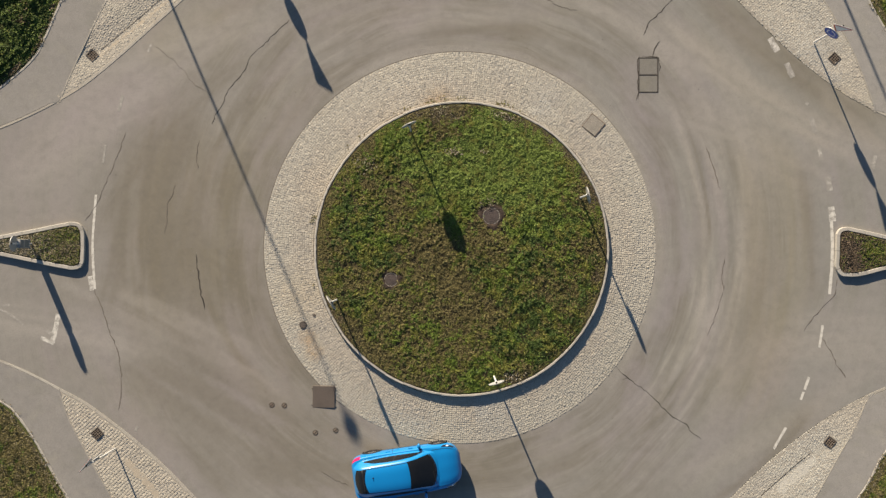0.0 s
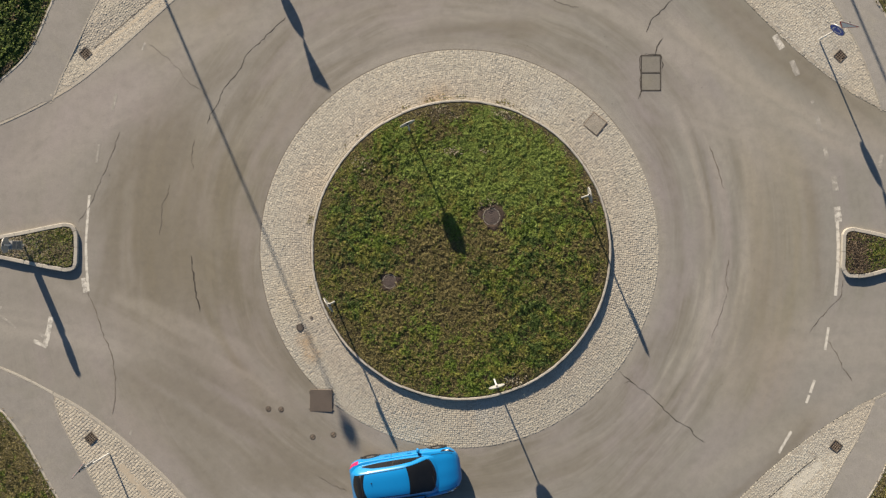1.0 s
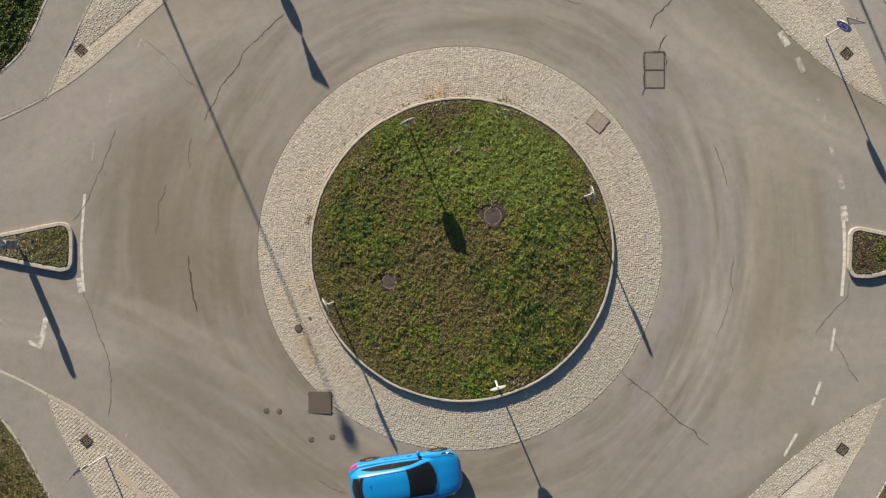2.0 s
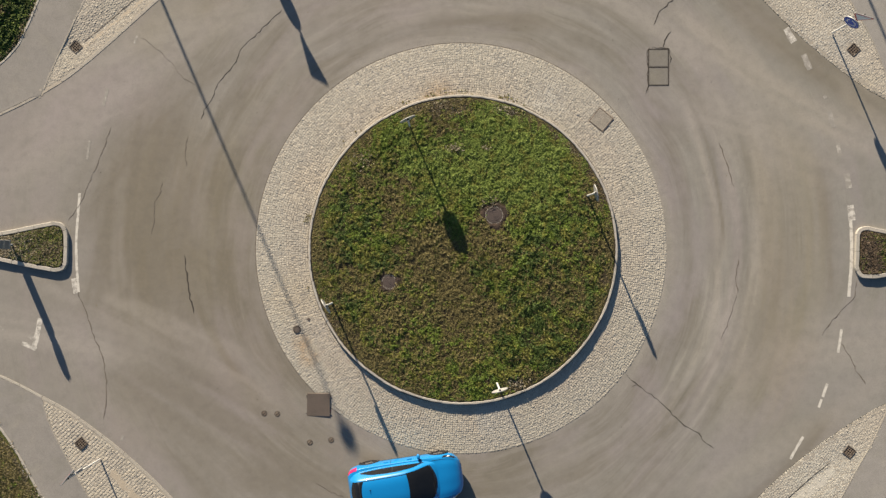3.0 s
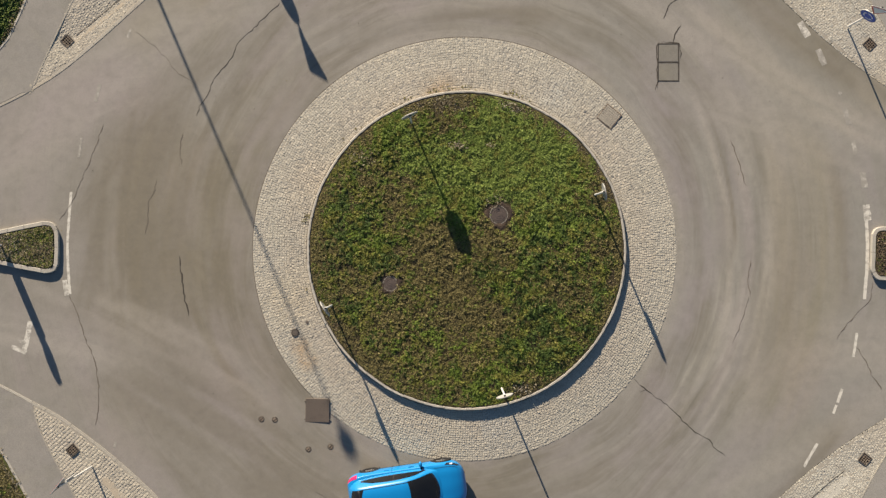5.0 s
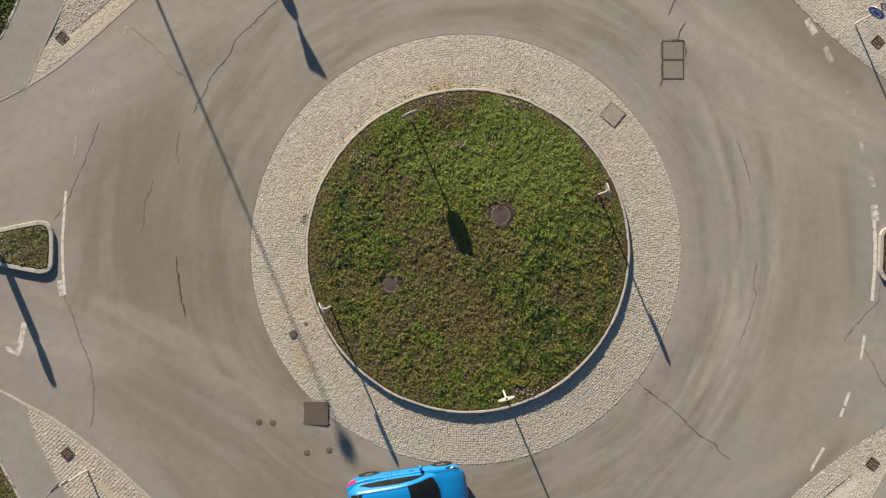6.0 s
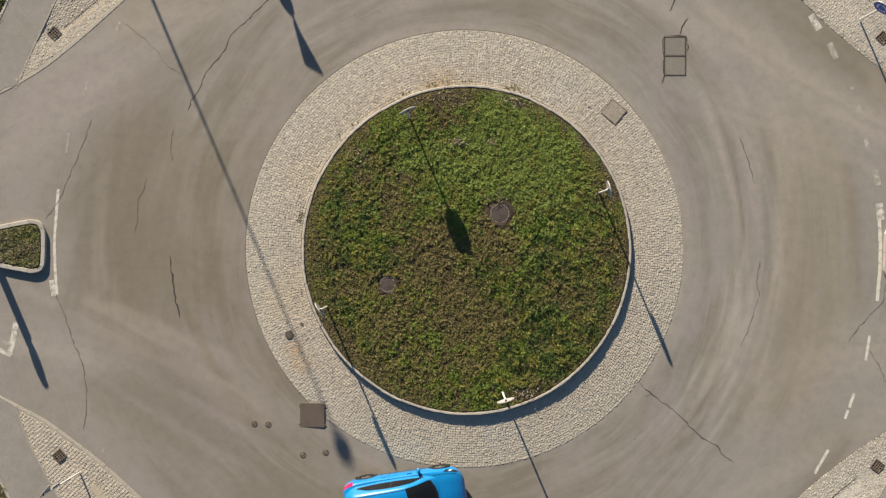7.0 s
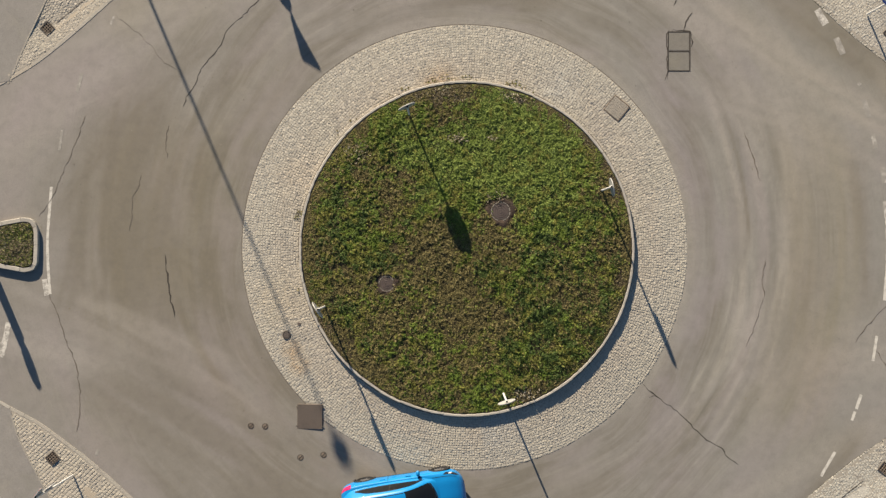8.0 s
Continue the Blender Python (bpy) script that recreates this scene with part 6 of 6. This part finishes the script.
street_lamp((10.68, 20.18), 9.0, (0.391, -0.9204))


# ---- car ----
def loft(rows, closed_ends=True):
    bm = bmesh.new()
    grid = [[bm.verts.new(p) for p in row] for row in rows]
    for p, q in zip(grid, grid[1:]):
        for k in range(len(p) - 1):
            bm.faces.new((p[k], p[k + 1], q[k + 1], q[k]))
    if closed_ends:
        bm.faces.new(grid[0])
        bm.faces.new(grid[-1])
    bmesh.ops.remove_doubles(bm, verts=bm.verts, dist=0.0005)
    bmesh.ops.recalc_face_normals(bm, faces=bm.faces)
    return bm


def lerp_table(table, x):
    """Smooth values between the rows of a table whose first column is x."""
    xs = [row[0] for row in table]
    x = min(max(x, xs[0]), xs[-1])
    i = max(0, min(len(xs) - 2, next((k for k in range(len(xs) - 1) if x <= xs[k + 1]), len(xs) - 2)))
    u = (x - xs[i]) / (xs[i + 1] - xs[i])
    out = []
    for c in range(1, len(table[0])):
        p1, p2 = table[i][c], table[i + 1][c]
        p0 = table[i - 1][c] if i else p1
        p3 = table[i + 2][c] if i + 2 < len(table) else p2
        m1 = (p2 - p0) * 0.5 * (xs[i + 1] - xs[i]) / max(1e-6, (xs[i + 1] - xs[max(0, i - 1)]) / 2)
        m2 = (p3 - p1) * 0.5 * (xs[i + 1] - xs[i]) / max(1e-6, (xs[min(len(xs) - 1, i + 2)] - xs[i]) / 2)
        out.append((2 * u ** 3 - 3 * u ** 2 + 1) * p1 + (u ** 3 - 2 * u ** 2 + u) * m1 + (-2 * u ** 3 + 3 * u ** 2) * p2 + (u ** 3 - u ** 2) * m2)
    return out


# x, half width, underside, shoulder, top
BODY = [(-2.09, 0.58, 0.36, 0.74, 0.78), (-2.03, 0.72, 0.28, 0.86, 0.92), (-1.85, 0.83, 0.22, 0.95, 1.00), (-1.5, 0.885, 0.19, 0.97, 1.01), (-0.8, 0.895, 0.17, 0.95, 0.98), (0.0, 0.89, 0.17, 0.93, 0.95),
        (0.7, 0.885, 0.17, 0.905, 0.935), (1.15, 0.875, 0.18, 0.845, 0.925), (1.55, 0.852, 0.19, 0.765, 0.87), (1.80, 0.775, 0.22, 0.69, 0.785), (1.96, 0.64, 0.26, 0.61, 0.685), (2.05, 0.48, 0.30, 0.53, 0.58), (2.09, 0.30, 0.34, 0.47, 0.50)]
# x, half width at the belt, half width of the roof, top
CABIN = [(-2.09, 0.50, 0.38, 0.74), (-2.03, 0.57, 0.43, 0.96), (-1.96, 0.62, 0.46, 1.12), (-1.80, 0.70, 0.475, 1.33), (-1.62, 0.75, 0.485, 1.405), (-1.0, 0.79, 0.505, 1.455), (-0.4, 0.80, 0.52, 1.47), (0.12, 0.795, 0.535, 1.43), (0.45, 0.785, 0.56, 1.30),
         (0.8, 0.765, 0.61, 1.11), (1.05, 0.74, 0.64, 0.99), (1.20, 0.66, 0.58, 0.93), (1.26, 0.52, 0.46, 0.90)]


def cabin_point(x, s, lift=0.0):
    """Point of the cabin's skin: s from -1 at one belt line over the roof to 1 at the other."""
    wb, wr, top = lerp_table(CABIN, x)
    belt = 0.93 - 0.15 * min(max((x - 0.70) / 0.40, 0.0), 1.0) - 0.18 * min(max((-1.80 - x) / 0.2, 0.0), 1.0)
    edge = top - 0.055 if top - belt > 0.1 else belt + (top - belt) * 0.45
    a = abs(s)
    if a > 0.5:
        u = (a - 0.5) / 0.5
        y = wr + (wb - wr) * (u ** 0.85)
        z = edge + (belt - edge) * u
        n = Vector((0, 0.92, 0.38))
    else:
        u = a / 0.5
        y = wr * u
        z = top - (top - edge) * u ** 3.0
        n = Vector((0, 0.25 * u, 1.0))
    sg = 1 if s >= 0 else -1
    slope = (lerp_table(CABIN, x - 0.02)[2] - lerp_table(CABIN, x + 0.02)[2]) / 0.04
    if a <= 0.5:
        n.x = slope
    n.normalize()
    return Vector((x, sg * y, z)) + Vector((n.x, sg * n.y, n.z)) * lift


def panel_on_cabin(name, x0, x1, s0, s1, material, parent, lift=0.006, nx=12, ns=12, label="", lean=0.0, shut=(0.0, 0.0)):
    rows = []
    for i in range(nx + 1):
        row = []
        for j in range(ns + 1):
            v = j / ns
            u = i / nx
            pinch = shut[0] * max(0.0, 1 - u * 2.2) ** 2 + shut[1] * max(0.0, 1 - (1 - u) * 2.2) ** 2
            s = s0 + (s1 - s0) * (v * (1 - pinch) + pinch * 0.85)
            x = x0 + (x1 - x0) * u + (lean[0] + (lean[1] - lean[0]) * u if isinstance(lean, tuple) else lean) * (abs(s) - 0.5 if abs(s) > 0.5 else 2.0 * s * s - 0.5)
            row.append(cabin_point(x, s, lift))
        rows.append(row)
    return part(name, loft(rows, False), material, parent, label, smooth=True)


def body_point(x, k, lift=0.0):
    w, zu, zs, zt = lerp_table(BODY, x)
    prof = [(0.0, zu), (w * 0.82, zu), (w * 0.965, zu + 0.10), (w * 0.995, 0.30 + (zs - 0.30) * 0.2), (w, 0.30 + (zs - 0.30) * 0.5), (w * 0.985, 0.30 + (zs - 0.30) * 0.82), (w * 0.945, zs), (w * 0.88, zs + (zt - zs) * 0.35), (w * 0.6, zs + (zt - zs) * 0.8), (0.0, zt)]
    i = min(int(k), len(prof) - 2)
    f = k - i
    y, z = prof[i][0] + (prof[i + 1][0] - prof[i][0]) * f, prof[i][1] + (prof[i + 1][1] - prof[i][1]) * f
    return Vector((x, y + (lift if k < 6.5 else 0), z + (lift if k >= 5.5 else 0)))


def patch_on_body(name, x0, x1, k0, k1, side, material, parent, lift=0.006, label="", nx=8, nk=6, skew=0.0):
    rows = []
    for i in range(nx + 1):
        row = []
        for j in range(nk + 1):
            v = j / nk
            p = body_point(x0 + (x1 - x0) * i / nx + skew * v, k0 + (k1 - k0) * v, lift)
            row.append((p.x, p.y * side, p.z))
        rows.append(row)
    return part(name, loft(rows, False), material, parent, label, smooth=True)


car = thing("car", "bright azure-blue five-door hatchback on the carriageway", "car", m=Matrix.Translation((*(-2.04, -8.62), 0.0)) @ Matrix.Rotation(radians(8.6), 4, "Z"))
rows = []
for i in range(113):
    x = -2.09 + 4.18 * i / 112
    half = [body_point(x, k * 0.25) for k in range(37)]
    rows.append([Vector((p.x, -p.y, p.z)) for p in half] + half[::-1][1:])
shell = loft(rows)
AXLES = (-1.27, 1.30)
cut = [f for f in shell.faces if abs(f.calc_center_median().y) > 0.56 and any(math.hypot(f.calc_center_median().x - wx, f.calc_center_median().z - 0.335) < 0.352 for wx in AXLES)]
bmesh.ops.delete(shell, geom=cut, context="FACES")
body = part("body", shell, M_car, car, "azure-blue painted body", smooth=True)
rows = [[cabin_point(-2.09 + 3.33 * i / 60, -1 + 2 * j / 32) for j in range(33)] for i in range(61)]
cabin = part("cabin", loft(rows, False), M_car, car, "azure-blue roof and pillars", smooth=True)
panel_on_cabin("windscreen", 0.08, 0.885, -0.49, 0.49, M_glass, cabin, 0.006, 14, 16, "dark tinted windscreen", (-0.12, -0.45))
panel_on_cabin("cowl", 0.89, 0.93, -0.47, 0.47, M_trim, cabin, 0.004, 3, 16, "black cowl below the windscreen", -0.45)
panel_on_cabin("rear_window", -1.86, -1.46, -0.47, 0.47, M_glass, cabin, 0.006, 12, 16, "dark tinted rear window", 0.24)
for s in (-1, 1):
    panel_on_cabin("window_surround", -1.62, 0.72, s * 0.62, s * 0.90, M_trim, cabin, 0.004, 24, 8, "black window surround", 0.16, (0.75, 0.9))
    panel_on_cabin("side_window", -0.42, 0.66, s * 0.65, s * 0.875, M_glass, cabin, 0.009, 16, 8, "dark tinted side window", 0.16, (0.0, 0.85))
    panel_on_cabin("side_window", -1.50, -0.44, s * 0.65, s * 0.87, M_glass, cabin, 0.009, 16, 8, "dark tinted side window", 0.12, (0.7, 0.0))
    panel_on_cabin("roof_ditch", -1.58, 0.14, s * 0.455, s * 0.475, M_trim, cabin, 0.004, 16, 2, "black roof joint strip")
rows = []
for i in range(5):
    u = i / 4
    rows.append([(-1.62 - 0.10 * u, -0.45 + 0.90 * j / 8, 1.425 - 0.055 * u - 0.03 * (abs(j - 4) / 4) ** 2 + (0.0 if i < 4 else -0.03)) for j in range(9)])
spoiler = loft(rows, False)
bmesh.ops.solidify(spoiler, geom=spoiler.faces[:], thickness=0.03)
part("spoiler", spoiler, M_trim, car, "small black roof spoiler", smooth=True)
part("antenna", tube(bmesh.new(), 0.02, 0.006, 0.07, Matrix.Translation((-1.25, 0.12, 1.435)) @ Matrix.Rotation(radians(-35), 4, "Y"), 8), M_trim, car)
for s in (-1, 1):
    patch_on_body("head_lamp", 1.52, 1.95, 5.6, 6.9, s, M_head, body, label="dark swept head lamp", skew=-0.10)
    patch_on_body("lamp_reflector", 1.66, 1.74, 5.9, 6.5, s, M_amber, body, 0.010, "bright lamp reflector", skew=-0.06)
    patch_on_body("bonnet_line", 1.05, 1.86, 7.20, 7.26, s, M_trim, body, 0.003, nx=10, nk=1)
    patch_on_body("tail_lamp", -2.05, -1.70, 4.6, 6.6, s, M_tail, body, label="red wrap-round tail lamp")
    patch_on_body("door_line", -0.45, -0.435, 2.6, 6.0, s, M_trim, body, 0.004, nx=1)
    patch_on_body("door_line", 0.62, 0.635, 2.6, 6.0, s, M_trim, body, 0.004, nx=1)
    patch_on_body("sill", -1.0, 0.95, 1.6, 2.4, s, M_trim, body, 0.008, "black sill strip")
    for hx in (-0.62, 0.25):
        part("door_handle", box(bmesh.new(), 0.18, 0.03, 0.025, Matrix.Translation((hx, s * 0.892, 0.83)), 0.008), M_car, body)
    mirror = bmesh.new()
    bmesh.ops.create_uvsphere(mirror, u_segments=14, v_segments=10, radius=0.5, matrix=Matrix.Translation((0.60, s * 0.955, 0.99)) @ Matrix.Diagonal((0.13, 0.22, 0.14, 1)))
    part("wing_mirror", mirror, M_car, car, "blue wing mirror", smooth=True)
    part("mirror_stalk", box(bmesh.new(), 0.06, 0.12, 0.04, Matrix.Translation((0.62, s * 0.85, 0.955)), 0.01), M_trim, car)
    for wx in AXLES:
        lip = abs(body_point(wx, 4.0).y)
        arch = annulus(0.332, 0.385, -0.05, 0.010, 40)
        arch.transform(Matrix.Translation((wx, s * lip, 0.335)) @ Matrix.Rotation(radians(-90 * s), 4, "X"))
        bmesh.ops.delete(arch, geom=[v for v in arch.verts if v.co.z < 0.19], context="VERTS")
        part("wheel_arch", arch, M_trim, body, "black wheel arch lip")
        well = bmesh.new()
        ribs = [[well.verts.new((wx + math.cos(a) * 0.37, s * y, 0.335 + math.sin(a) * 0.37)) for y in (0.56, lip - 0.01)] for a in (math.pi * (k / 18 * 1.24 - 0.12) for k in range(19))]
        for p, q in zip(ribs, ribs[1:]):
            well.faces.new((p[0], p[1], q[1], q[0]))
        well.faces.new([p[0] for p in ribs])
        part("wheel_well", well, M_black, body, "dark hollow behind the wheel")
        wheel = new("wheel")
        wheel.parent = car
        wheel.matrix_local = Matrix.Translation((wx, s * (lip - 0.105), 0.315)) @ Matrix.Rotation(radians(-90 * s), 4, "X")
        tyre = annulus(0.215, 0.315, -0.10, 0.10, 36)
        part("tyre", tyre, M_black, wheel, "black tyre", smooth=True)
        rim = disc_bm(0.21, -0.06, 0.05, 28)
        for k in range(5):
            box(rim, 0.19, 0.05, 0.02, Matrix.Rotation(2 * math.pi * k / 5, 4, "Z") @ Matrix.Translation((0.105, 0, 0.06)))
        part("rim", rim, M_rim, wheel, "grey alloy rim")
part("grille", box(bmesh.new(), 0.03, 0.72, 0.10, Matrix.Translation((2.075, 0, 0.42)), 0.01), M_trim, body, "black grille")
part("rear_bumper_trim", box(bmesh.new(), 0.05, 0.92, 0.13, Matrix.Translation((-2.085, 0, 0.42)), 0.012), M_trim, body, "black lower bumper insert")
part("tailgate_line", box(bmesh.new(), 0.012, 1.02, 0.014, Matrix.Translation((-2.092, 0, 0.55)), 0.003), M_trim, body)
part("plate", box(bmesh.new(), 0.012, 0.50, 0.10, Matrix.Translation((-2.095, 0, 0.62)), 0.003), M_plate_white, body, "white number plate")
part("wiper", box(bmesh.new(), 0.02, 0.55, 0.015, Matrix.Translation((1.06, 0.2, 1.015)) @ Matrix.Rotation(0.12, 4, "Z"), 0.003), M_trim, cabin)
part("wiper", box(bmesh.new(), 0.02, 0.50, 0.015, Matrix.Translation((1.04, -0.3, 1.015)) @ Matrix.Rotation(0.12, 4, "Z"), 0.003), M_trim, cabin)

# ---- single setts of the apron ----
rnd = random.Random(55)
for x, y, a, z in SETTS_APART:
    o = new("sett", rnd.choice(sett_meshes))
    o.parent = apron
    o.location = (x, y, z + rnd.gauss(0, 0.0024))
    o.rotation_euler = (rnd.gauss(0, 0.043), rnd.gauss(0, 0.043), a + rnd.gauss(0, 0.06))
